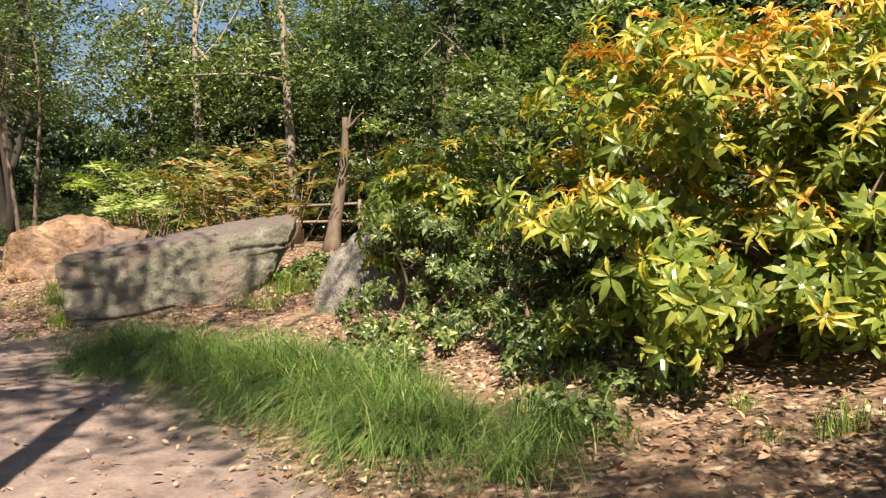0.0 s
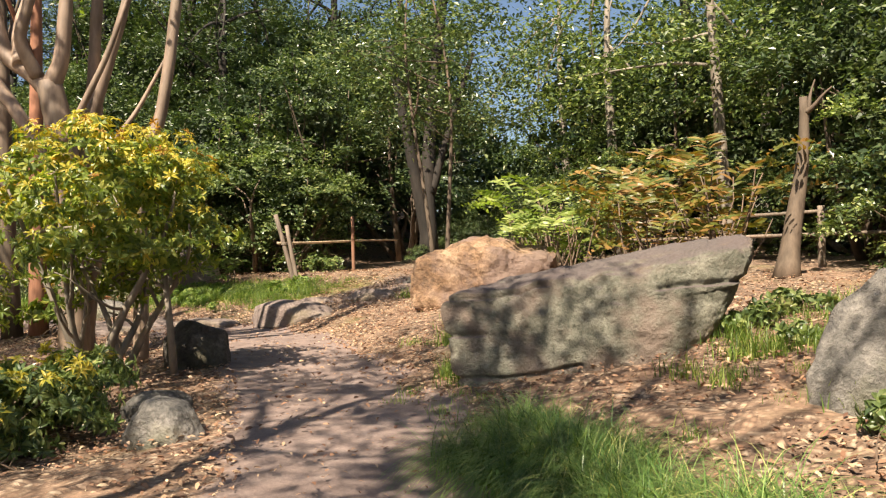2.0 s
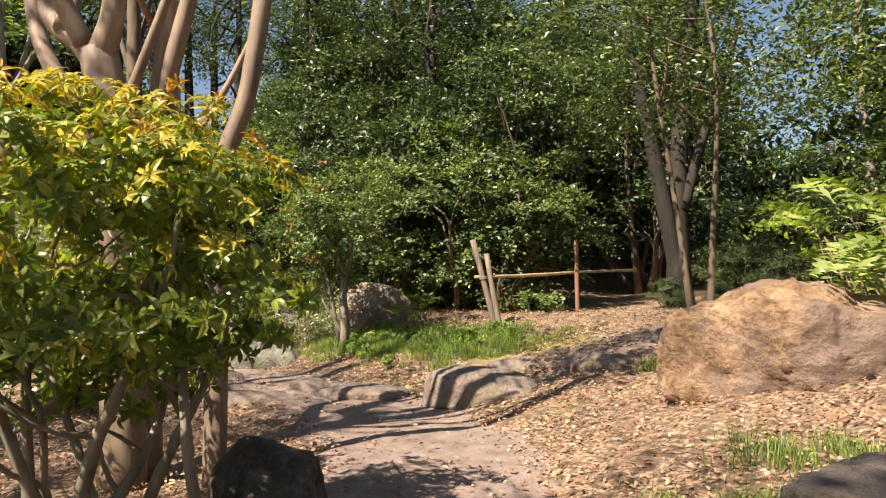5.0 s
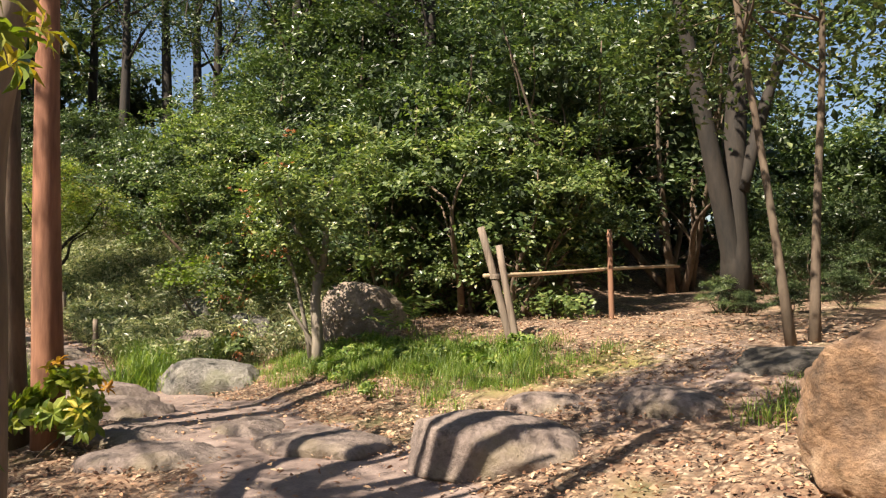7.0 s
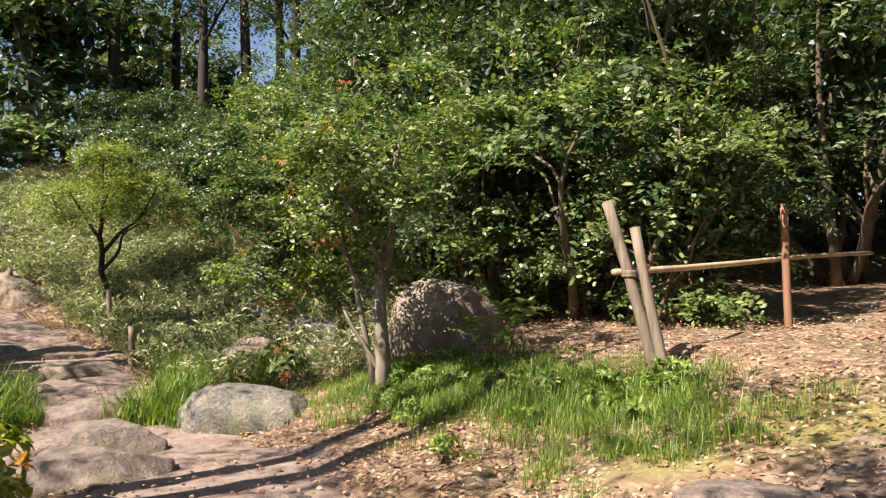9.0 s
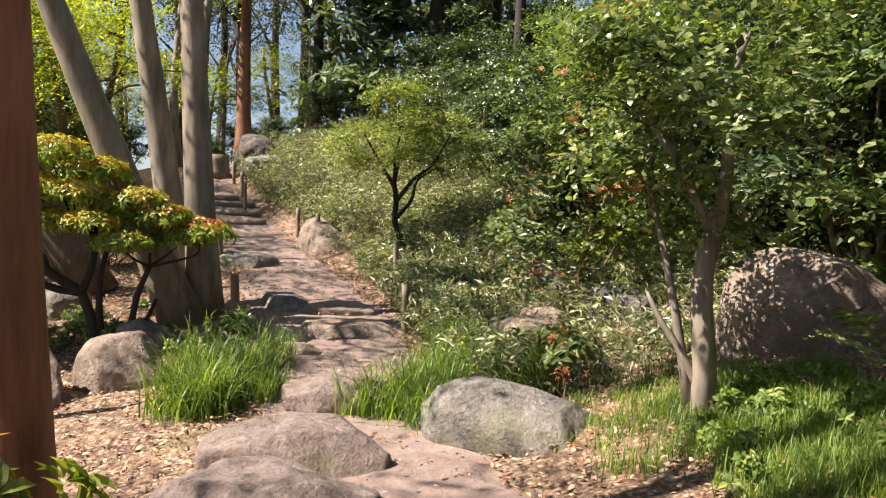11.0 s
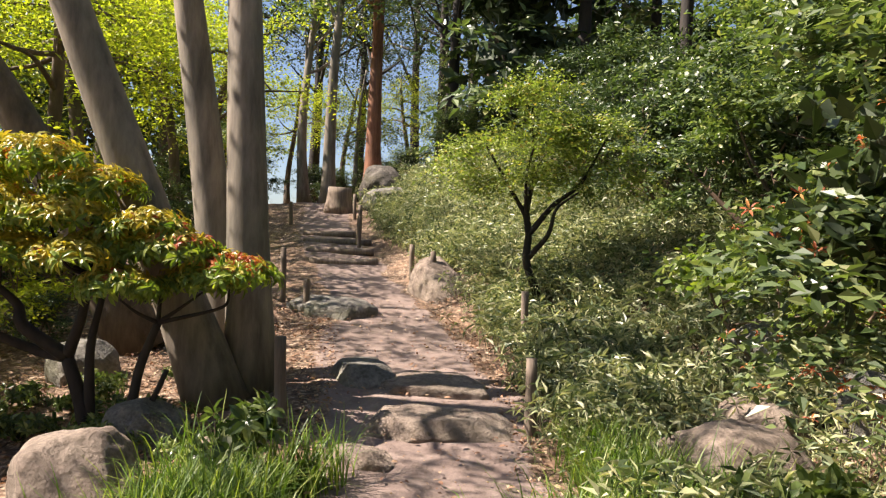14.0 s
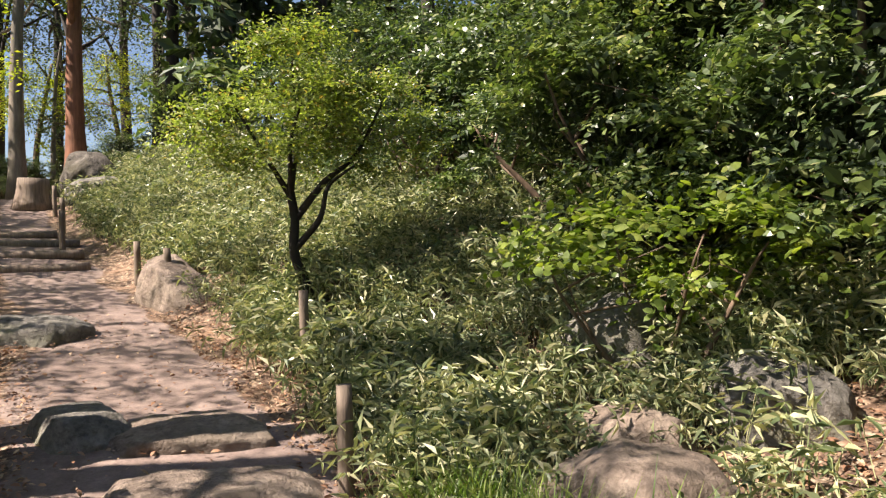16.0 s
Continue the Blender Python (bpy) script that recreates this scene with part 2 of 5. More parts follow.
def ground_mat():
    """Leaf litter and soil; trodden bare earth where the path runs."""
    m, t, p = shader("ground_soil_litter")
    pos = t.nodes.new("ShaderNodeNewGeometry").outputs["Position"]
    big = noise_of(t, 0.55, 5.0, 0.6, pos)
    mid = noise_of(t, 5.0, 6.0, 0.65, pos)
    fine = noise_of(t, 42.0, 5.0, 0.7, pos)
    soil = ramp(t, mid, [(0.3, (0.13, 0.075, 0.045)), (0.5, (0.28, 0.17, 0.105)), (0.7, (0.42, 0.28, 0.185))])
    moss = ramp(t, fine, [(0.3, (0.05, 0.065, 0.018)), (0.7, (0.13, 0.145, 0.04))])
    soil = blend(t, ramp(t, big, [(0.52, (0, 0, 0)), (0.64, (0.8, 0.8, 0.8))]), soil, moss)
    cover = None
    for scale, stretch, turn in ((30.0, (1, 0.45, 1), 0.4), (24.0, (0.4, 1, 1), 1.1)):
        mp = t.nodes.new("ShaderNodeMapping")
        mp.inputs["Scale"].default_value, mp.inputs["Rotation"].default_value = stretch, (0, 0, turn)
        t.links.new(pos, mp.inputs["Vector"])
        vor = t.nodes.new("ShaderNodeTexVoronoi")
        vor.inputs["Scale"].default_value = scale
        t.links.new(mp.outputs["Vector"], vor.inputs["Vector"])
        grey = t.nodes.new("ShaderNodeRGBToBW")
        t.links.new(vor.outputs["Color"], grey.inputs["Color"])
        tone = ramp(t, grey.outputs["Val"], [(0.2, (0.1, 0.06, 0.04)), (0.42, (0.235, 0.148, 0.096)), (0.6, (0.33, 0.225, 0.152)), (0.8, (0.44, 0.345, 0.25))])
        shade = ramp(t, vor.outputs["Distance"], [(0.2, (1.1, 1.08, 1.05)), (0.6, (0.35, 0.32, 0.3))])
        leafy = blend(t, 1.0, tone, shade, "MULTIPLY")
        cover = leafy if cover is None else blend(t, ramp(t, noise_of(t, 9.0, 4.0, 0.7, pos), [(0.47, (0, 0, 0)), (0.53, (1, 1, 1))]), cover, leafy)
    soil = blend(t, ramp(t, noise_of(t, 1.7, 6.0, 0.7, pos), [(0.36, (0.25, 0.25, 0.25)), (0.52, (0.95, 0.95, 0.95))]), soil, cover)
    am = t.nodes.new("ShaderNodeAttribute")
    am.attribute_name = "moss"
    soil = blend(t, am.outputs["Fac"], soil, ramp(t, fine, [(0.3, (0.13, 0.12, 0.03)), (0.7, (0.27, 0.235, 0.065))]))
    bare = ramp(t, mid, [(0.3, (0.15, 0.106, 0.09)), (0.55, (0.235, 0.175, 0.15)), (0.75, (0.31, 0.243, 0.212))])
    dust = ramp(t, fine, [(0.3, (0.75, 0.74, 0.73)), (0.65, (1.1, 1.08, 1.06))])
    bare = blend(t, 1.0, bare, dust, "MULTIPLY")
    at = t.nodes.new("ShaderNodeAttribute")
    at.attribute_name = "trodden"
    edge = t.nodes.new("ShaderNodeMath")
    edge.operation = "MULTIPLY_ADD"
    t.links.new(mid, edge.inputs[0])
    edge.inputs[1].default_value = 0.8
    t.links.new(at.outputs["Fac"], edge.inputs[2])
    k = ramp(t, edge.outputs[0], [(0.72, (0, 0, 0)), (0.95, (1, 1, 1))])
    t.links.new(blend(t, k, soil, bare), p.inputs["Base Color"])
    p.inputs["Roughness"].default_value = 0.95
    bump(t, p, blend(t, 0.5, mid, fine), 0.55, 0.04)
    return m


M_GROUND = ground_mat()


# ---- the lie of the land ----
WAY = [(1.2, -6.0, -.1), (0.3, -1, 0), (-1.0, 2.6, .3), (-2.6, 5.2, .5), (-5.6, 8.2, .6), (-8.0, 10.1, .66), (-10.5, 11.0, .66), (-13.0, 11.3, .6), (-15.5, 11.2, .55),
       (-17.8, 11.2, .6), (-19.5, 11.0, .85), (-23.0, 10.4, 1.25), (-27, 9.3, 1.85), (-31, 8.2, 2.6), (-36, 7.2, 3.6), (-42, 6.5, 3.9), (-70, 5, 4)]


def smooth(a, b, x):
    t = np.clip((x - a) / (b - a), 0, 1)
    return t * t * (3 - 2 * t)


def land(x, y):
    """Height of the ground and distance from the path's middle, for arrays."""
    x, y = np.asarray(x, float), np.asarray(y, float)
    best, side, z = np.full(x.shape, 1e9), np.zeros(x.shape), np.zeros(x.shape)
    for (ax, ay, az), (bx, by, bz) in zip(WAY, WAY[1:]):
        dx, dy = bx - ax, by - ay
        u = np.clip(((x - ax) * dx + (y - ay) * dy) / (dx * dx + dy * dy), 0, 1)
        px, py = ax + u * dx, ay + u * dy
        d = np.hypot(x - px, y - py)
        near = d < best
        side = np.where(near, np.where(dx * (y - py) - dy * (x - px) > 0, -1, 1), side)
        z = np.where(near, az + u * (bz - az), z)
        best = np.where(near, d, best)
    w = smooth(-15, -21, x)
    flat = 0.8 + 1.5 * smooth(-14.5, -16.5, x) * (1 - smooth(-20.5, -23.5, x))
    e = np.maximum(0, best - flat)
    right = (.24 * np.minimum(e, 3.2) + .04 * np.maximum(0, e - 3.2)) * (1 - w) + w * (.36 * np.minimum(e, 8) + .03 * np.maximum(0, e - 8))
    e = np.maximum(0, best - .8)
    left = -.11 * np.minimum(e, 3) + .06 * np.maximum(0, e - 6)
    h = z + np.where(side > 0, right, left)
    far = smooth(45, 110, np.hypot(x + 12, y - 10))
    return h * (1 - far) + 5.0 * far, best


def h(x, y):
    return float(land(x, y)[0])


def mesh(name, verts, faces, mat, smooth_shade=False):
    me = bpy.data.meshes.new(name)
    verts = np.asarray(verts, dtype=np.float32)
    faces = np.asarray(faces, dtype=np.int32)
    n, k = faces.shape
    me.vertices.add(len(verts))
    me.vertices.foreach_set("co", verts.ravel())
    me.loops.add(n * k)
    me.loops.foreach_set("vertex_index", faces.ravel())
    me.polygons.add(n)
    me.polygons.foreach_set("loop_start", np.arange(n, dtype=np.int32) * k)
    me.polygons.foreach_set("use_smooth", np.full(n, smooth_shade))
    me.update(calc_edges=True)
    me.materials.append(mat)
    return me


def part(name, me, parent, label="", kind=""):
    ob = new(name, me)
    ob.parent = parent
    return tagged(ob, label, "", "", kind)


def thing(name, x, y, z, label, category, group="", kind="", turn=0.0):
    ob = new(name)
    ob.matrix_world = pose(x, y, z, 0, 0, turn)
    return tagged(ob, label, category, group, kind)


def make_ground():
    def axis(lo, hi, step, reach):
        inner = np.arange(lo, hi, step)
        out, s, a = [], step, 0.0
        while a < reach:
            s *= 1.22
            a += s
            out.append(a)
        out = np.array(out)
        return np.concatenate([(lo - out)[::-1], inner, inner[-1] + out])
    xs, ys = axis(-27, 4, 0.15, 900), axis(-1, 21, 0.15, 900)
    X, Y = np.meshgrid(xs, ys)
    Z, d = land(X, Y)
    fade = 1 - smooth(30, 60, np.hypot(X + 12, Y - 10))
    rough = np.array([noise.fractal(Vector((a * 0.9, b * 0.9, 0)), 0.9, 2.0, 4) for a, b in zip(X.ravel(), Y.ravel())]).reshape(X.shape)
    lump = np.array([noise.noise(Vector((a * 5, b * 5, 3))) for a, b in zip(X.ravel(), Y.ravel())]).reshape(X.shape)
    on_path = 1 - smooth(0.5, 1.3, d)
    Z = Z + fade * (0.06 * rough * (1 - 0.7 * on_path) + 0.022 * lump)
    nx, ny = len(xs), len(ys)
    idx = np.arange(nx * ny).reshape(ny, nx)
    faces = np.stack([idx[:-1, :-1], idx[:-1, 1:], idx[1:, 1:], idx[1:, :-1]], -1).reshape(-1, 4)
    me = mesh("ground", np.stack([X, Y, Z], -1).reshape(-1, 3), faces, M_GROUND, True)
    at = me.attributes.new("trodden", "FLOAT", "POINT")
    width = (1.05 - 0.3 * smooth(-20, -25, X)) + 0.25 * rough
    branch = np.exp(-(((X + 8.6) / 1.6) ** 2 + ((Y - 13.6) / 2.0) ** 2)) * 0.5
    at.data.foreach_set("value", np.maximum(1 - smooth(0.6, 1.0, d / width), branch).astype(np.float32).ravel())
    moss = np.exp(-(((X + 9.7) / 0.6) ** 2 + ((Y - 14.0) / 0.45) ** 2) ** 2) + np.exp(-(((X + 10.15) / 0.35) ** 2 + ((Y - 13.2) / 0.3) ** 2) ** 2)
    me.attributes.new("moss", "FLOAT", "POINT").data.foreach_set("value", np.clip(moss * (0.75 + 0.5 * lump), 0, 0.85).astype(np.float32).ravel())
    tagged(new("ground", me), "forest ground of brown soil, dry leaves and trodden path", "ground", "", "structure")


make_ground()


# ---- builders ----
rng = np.random.default_rng(7)


def unit(v):
    return v / np.maximum(1e-9, np.linalg.norm(v, axis=-1, keepdims=True))


def blades(P, D, U, L, W, droop=0.15, fold=0.18, rich=False):
    """Pointed leaves from their stalks P along D, facing U. Plain: four triangles; rich: a bent blade of eight."""
    n = len(P)
    L, W = np.broadcast_to(L, n)[:, None], np.broadcast_to(W, n)[:, None]
    D = unit(D)
    S = unit(np.cross(D, U))
    N = unit(np.cross(S, D))
    if rich is None:
        tip = P + D * L - N * L * droop
        V = np.stack([P, P + D * L * 0.42 + S * W * 0.5 + N * W * fold, tip, P + D * L * 0.42 - S * W * 0.5 + N * W * fold], 1)
        F = np.array([[0, 1, 2], [0, 2, 3]])
    elif not rich:
        low, high = P + D * L * 0.34, P + D * L * 0.72 - N * L * droop * 0.4
        tip = P + D * L - N * L * droop
        V = np.stack([P, low + S * W * 0.46, high + S * W * 0.4, tip, high - S * W * 0.4 + N * W * fold, low - S * W * 0.46 + N * W * fold], 1)
        F = np.array([[0, 1, 5], [1, 2, 5], [2, 4, 5], [2, 3, 4]])
    else:
        m1 = P + D * L * 0.35 + N * L * droop * 0.12
        m2 = P + D * L * 0.72 - N * L * droop * 0.25
        tip = P + D * L - N * L * droop
        up = N * W * fold
        V = np.stack([P, m1 + S * W * 0.45 + up, m1, m1 - S * W * 0.45 + up, m2 + S * W * 0.4 + up, m2, m2 - S * W * 0.4 + up, tip], 1)
        F = np.array([[0, 1, 2], [0, 2, 3], [1, 4, 5], [1, 5, 2], [2, 5, 6], [2, 6, 3], [4, 7, 5], [5, 7, 6]])
    k = V.shape[1]
    return V.reshape(-1, 3), (F[None] + (np.arange(n) * k)[:, None, None]).reshape(-1, 3)


def join(*groups):
    vs, fs, o = [], [], 0
    for v, f in groups:
        vs.append(v), fs.append(f + o)
        o += len(v)
    return np.concatenate(vs), np.concatenate(fs)


def tube(points, radii, sides=8):
    """A tapered round limb through the points."""
    P = np.asarray(points, float)
    T = unit(np.gradient(P, axis=0))
    ref = np.array([0.31, 0.95, 0.05])
    A = unit(np.cross(T, ref))
    B = np.cross(T, A)
    ang = np.linspace(0, 2 * np.pi, sides, endpoint=False)
    ring = A[:, None] * np.cos(ang)[None, :, None] + B[:, None] * np.sin(ang)[None, :, None]
    V = (P[:, None] + ring * np.asarray(radii, float)[:, None, None]).reshape(-1, 3)
    F = []
    for i in range(len(P) - 1):
        for j in range(sides):
            a, b = i * sides + j, i * sides + (j + 1) % sides
            F.append((a, b, b + sides, a + sides))
    top = (len(P) - 1) * sides
    V = np.concatenate([V, P[-1:], P[:1]])
    F += [(top + j, top + (j + 1) % sides, len(V) - 2, len(V) - 2) for j in range(sides)]
    F += [((j + 1) % sides, j, len(V) - 1, len(V) - 1) for j in range(sides)]
    return V, np.array([f for f in F])


def tri(faces):
    """Quads to triangles, leaving out the empty ones."""
    f = np.asarray(faces)
    if f.shape[1] == 3:
        return f
    t = np.concatenate([f[:, [0, 1, 2]], f[:, [0, 2, 3]]])
    ok = (t[:, 0] != t[:, 1]) & (t[:, 1] != t[:, 2]) & (t[:, 0] != t[:, 2])
    return t[ok]


def limb(a, b, r0, r1, bend=0.15, steps=7, seed=0, sides=8, flare=0.0):
    r = np.random.default_rng(seed)
    a, b = np.asarray(a, float), np.asarray(b, float)
    u = np.linspace(0, 1, steps)[:, None]
    off = r.normal(size=3) * bend * np.linalg.norm(b - a)
    off2 = r.normal(size=3) * bend * 0.5 * np.linalg.norm(b - a)
    P = a + (b - a) * u + off * np.sin(np.pi * u) * 0.5 + off2 * np.sin(2 * np.pi * u) * 0.4
    R = r0 + (r1 - r0) * u[:, 0]
    R[0] *= 1 + flare
    R[1] *= 1 + flare * 0.3
    v, f = tube(P, R, sides)
    return v, tri(f), P


def clump_points(n_clumps, radii, seed, hollow=0.55, boughs=None):
    """Clump middles on the upper shells of a few leafy boughs, set unevenly through a crown of the given half-sizes."""
    r = np.random.default_rng(seed)
    radii = np.asarray(radii, float)
    nb = boughs or max(6, n_clumps // 9)
    d = unit(r.normal(size=(nb, 3)) + np.array([0, 0, 0.15]))
    rad = hollow + (0.95 - hollow) * r.random(nb) ** 0.6
    mids = d * rad[:, None] * radii
    pick = r.integers(nb, size=n_clumps)
    q = unit(r.normal(size=(n_clumps, 3)))
    q[:, 2] = np.abs(q[:, 2]) * 0.7 - 0.08
    size = (0.6 + 0.7 * r.random(nb))[pick] * radii.min() * 1.3 / nb ** 0.4
    C = mids[pick] + q * size[:, None] * np.array([1, 1, 0.5])
    return C, unit(q * 0.8 + d[pick] * 0.5)


def spray(C, OUT, per, spread, size, seed, aspect=0.5, rich=None, twigs=5, droop=0.12):
    """Leafy twigs that fan from each clump middle C outwards, leaves in two rows along every twig, faces to the light."""
    r = np.random.default_rng(seed)
    m = max(4, per // twigs)
    n = len(C) * twigs
    c, o = np.repeat(C, twigs, 0), np.repeat(OUT, twigs, 0)
    T = unit(o * 0.8 + r.normal(size=(n, 3)) * np.array([0.8, 0.8, 0.42]))
    length = spread * 2.0 * (0.6 + 0.7 * r.random(n))
    u = (np.arange(m) + 0.6) / m
    side = unit(np.cross(T, np.array([0, 0, 1.0]) + r.normal(size=(n, 3)) * 0.35))
    sag = np.array([0, 0, -0.25]) * (u ** 2)[None, :, None] * length[:, None, None]
    P = c[:, None] + T[:, None] * (u[None, :] * length[:, None])[..., None] + sag
    flip = np.where(np.arange(m) % 2, 1.0, -1.0)[None, :, None]
    D = T[:, None] * 0.55 + side[:, None] * flip + r.normal(size=(n, m, 3)) * 0.28
    U = np.array([0, 0, 0.8]) + OUT.repeat(twigs, 0)[:, None] * 0.55 + r.normal(size=(n, m, 3)) * 0.36
    L = (size * (0.65 + 0.6 * r.random((n, m)))).ravel()
    return blades(P.reshape(-1, 3), D.reshape(-1, 3), unit(U.reshape(-1, 3)), L, L * aspect, droop, 0.12, rich)


def inner_leaves(C, n, size, seed, core=None):
    """The leaves inside a crown, at any angle; their shade is put into the leaf colour."""
    r = np.random.default_rng(seed)
    core = C.mean(0) if core is None else core
    pick = C[r.integers(len(C), size=n)]
    P = core + (pick - core) * (0.15 + 0.7 * r.random((n, 1)) ** 0.7) + r.normal(size=(n, 3)) * size * 0.5
    L = size * (0.7 + 0.6 * r.random(n))
    return blades(P, r.normal(size=(n, 3)), r.normal(size=(n, 3)), L, L * 0.62, 0.1, 0.1, None)


def rosettes(C, OUT, k, size, seed, aspect=0.3, up=0.35, rich=True, droop=0.25):
    """Whorls of k long leaves round each shoot tip C."""
    r = np.random.default_rng(seed)
    n = len(C)
    A = unit(OUT + r.normal(size=(n, 3)) * 0.3 + np.array([0, 0, 0.2]))
    X = unit(np.cross(A, r.normal(size=(n, 3))))
    Y = np.cross(A, X)
    ang = (np.arange(k) * 2 * np.pi / k)[None, :] + r.random((n, 1)) * 6.3 + r.normal(size=(n, k)) * 0.2
    tilt = up + r.normal(size=(n, k)) * 0.25
    D = (X[:, None] * np.cos(ang)[..., None] + Y[:, None] * np.sin(ang)[..., None]) + A[:, None] * tilt[..., None]
    P = np.repeat(C[:, None], k, 1) + unit(D) * size * 0.06
    L = (size * (0.7 + 0.5 * r.random((n, k)))).ravel()
    U = np.repeat(A[:, None], k, 1).reshape(-1, 3) + r.normal(size=(n * k, 3)) * 0.2
    return blades(P.reshape(-1, 3), D.reshape(-1, 3), U, L, L * aspect, droop, 0.2, rich)


def add_stems(ob, C, base, n, r0, seed, mat, spread=0.25, sides=6, name="stem"):
    """Stems that fork from the base towards some of the clumps C, each one a part."""
    r = np.random.default_rng(seed)
    for i in range(n):
        goal = C[r.integers(len(C))] * np.array([0.9, 0.9, 0.95])
        a = np.asarray(base, float) + np.array([r.normal() * spread, r.normal() * spread, 0])
        v, f, P = limb(a, goal, r0 * (0.7 + 0.6 * r.random()), r0 * 0.2, 0.12, 8, r.integers(1 << 30), sides)
        out = [(v, f)]
        for k in range(3):
            s = P[3 + k]
            goal2 = C[r.integers(len(C))]
            v, f, _ = limb(s, s + (goal2 - s) * 0.7, r0 * 0.42, r0 * 0.1, 0.15, 6, r.integers(1 << 30), 5)
            out.append((v, f))
        part(name, mesh(name, *join(*out), mat, True), ob)


def along(points, n, width, seed):
    r = random.Random(seed)
    out = []
    for _ in range(n):
        k = r.random() * (len(points) - 1)
        i = int(k)
        (ax, ay), (bx, by) = points[i], points[i + 1]
        u = k - i
        out.append((ax + (bx - ax) * u + r.gauss(0, width), ay + (by - ay) * u + r.gauss(0, width)))
    return out


def rock(name, x, y, top, size, turn, mat, label, seed, boxy=3.0, tilt=(0, 0), cuts=5, rough=0.07, sub=5, sink=0.25, group="", lean=(0, 0), taper=0.0):
    """A boulder of half-sizes size whose highest part is at height top; sink: share of its height below its middle left in the soil."""
    bm = bmesh.new()
    bmesh.ops.create_icosphere(bm, subdivisions=sub, radius=1.0)
    r = random.Random(seed)
    planes = []
    for _ in range(cuts):
        n = Vector((r.gauss(0, 1), r.gauss(0, 1), r.gauss(0.1, 0.7))).normalized()
        reach = (abs(n.x) ** boxy + abs(n.y) ** boxy + abs(n.z) ** boxy) ** (-1 / boxy)
        planes.append((n, r.uniform(0.8, 0.97) * min(reach, 1.12)))
    s = Vector(size)
    sh = Vector((seed * 3.1, seed * 1.7, seed * 0.9))
    big = (s.x * s.y * s.z) ** (1 / 3)
    for v in bm.verts:
        d = v.co.normalized()
        k = (abs(d.x) ** boxy + abs(d.y) ** boxy + abs(d.z) ** boxy) ** (-1 / boxy)
        p = d * k
        for n, c in planes:
            over = p.dot(n) - c
            if over > 0:
                p -= n * over * 0.96
        q = Vector((p.x * s.x * (1 + taper * p.z), p.y * s.y, p.z * s.z))
        w = q / big
        f = noise.fractal(w * 1.1 + sh, 0.9, 2.1, 4)
        chip = noise.fractal(w * 4.0 + sh * 2, 0.7, 2.3, 4)
        seam = max(0.0, 0.05 - abs(noise.noise(w * 1.3 + sh * 5))) * 20
        q += d * (f * 0.8 + chip * 0.4 - seam * 0.22) * rough * big
        q.x += lean[0] * q.z
        q.y += lean[1] * q.z
        v.co = q
    bmesh.ops.rotate(bm, verts=bm.verts, cent=(0, 0, 0), matrix=Euler((radians(tilt[0]), radians(tilt[1]), 0)).to_matrix())
    z = max(v.co.z for v in bm.verts)
    me = bpy.data.meshes.new(name)
    bm.to_mesh(me)
    bm.free()
    me.polygons.foreach_set("use_smooth", [True] * len(me.polygons))
    me.materials.append(mat)
    ob = new(name, me)
    ob.matrix_world = pose(x, y, top - z, 0, 0, turn)
    return tagged(ob, label, "rock", group)


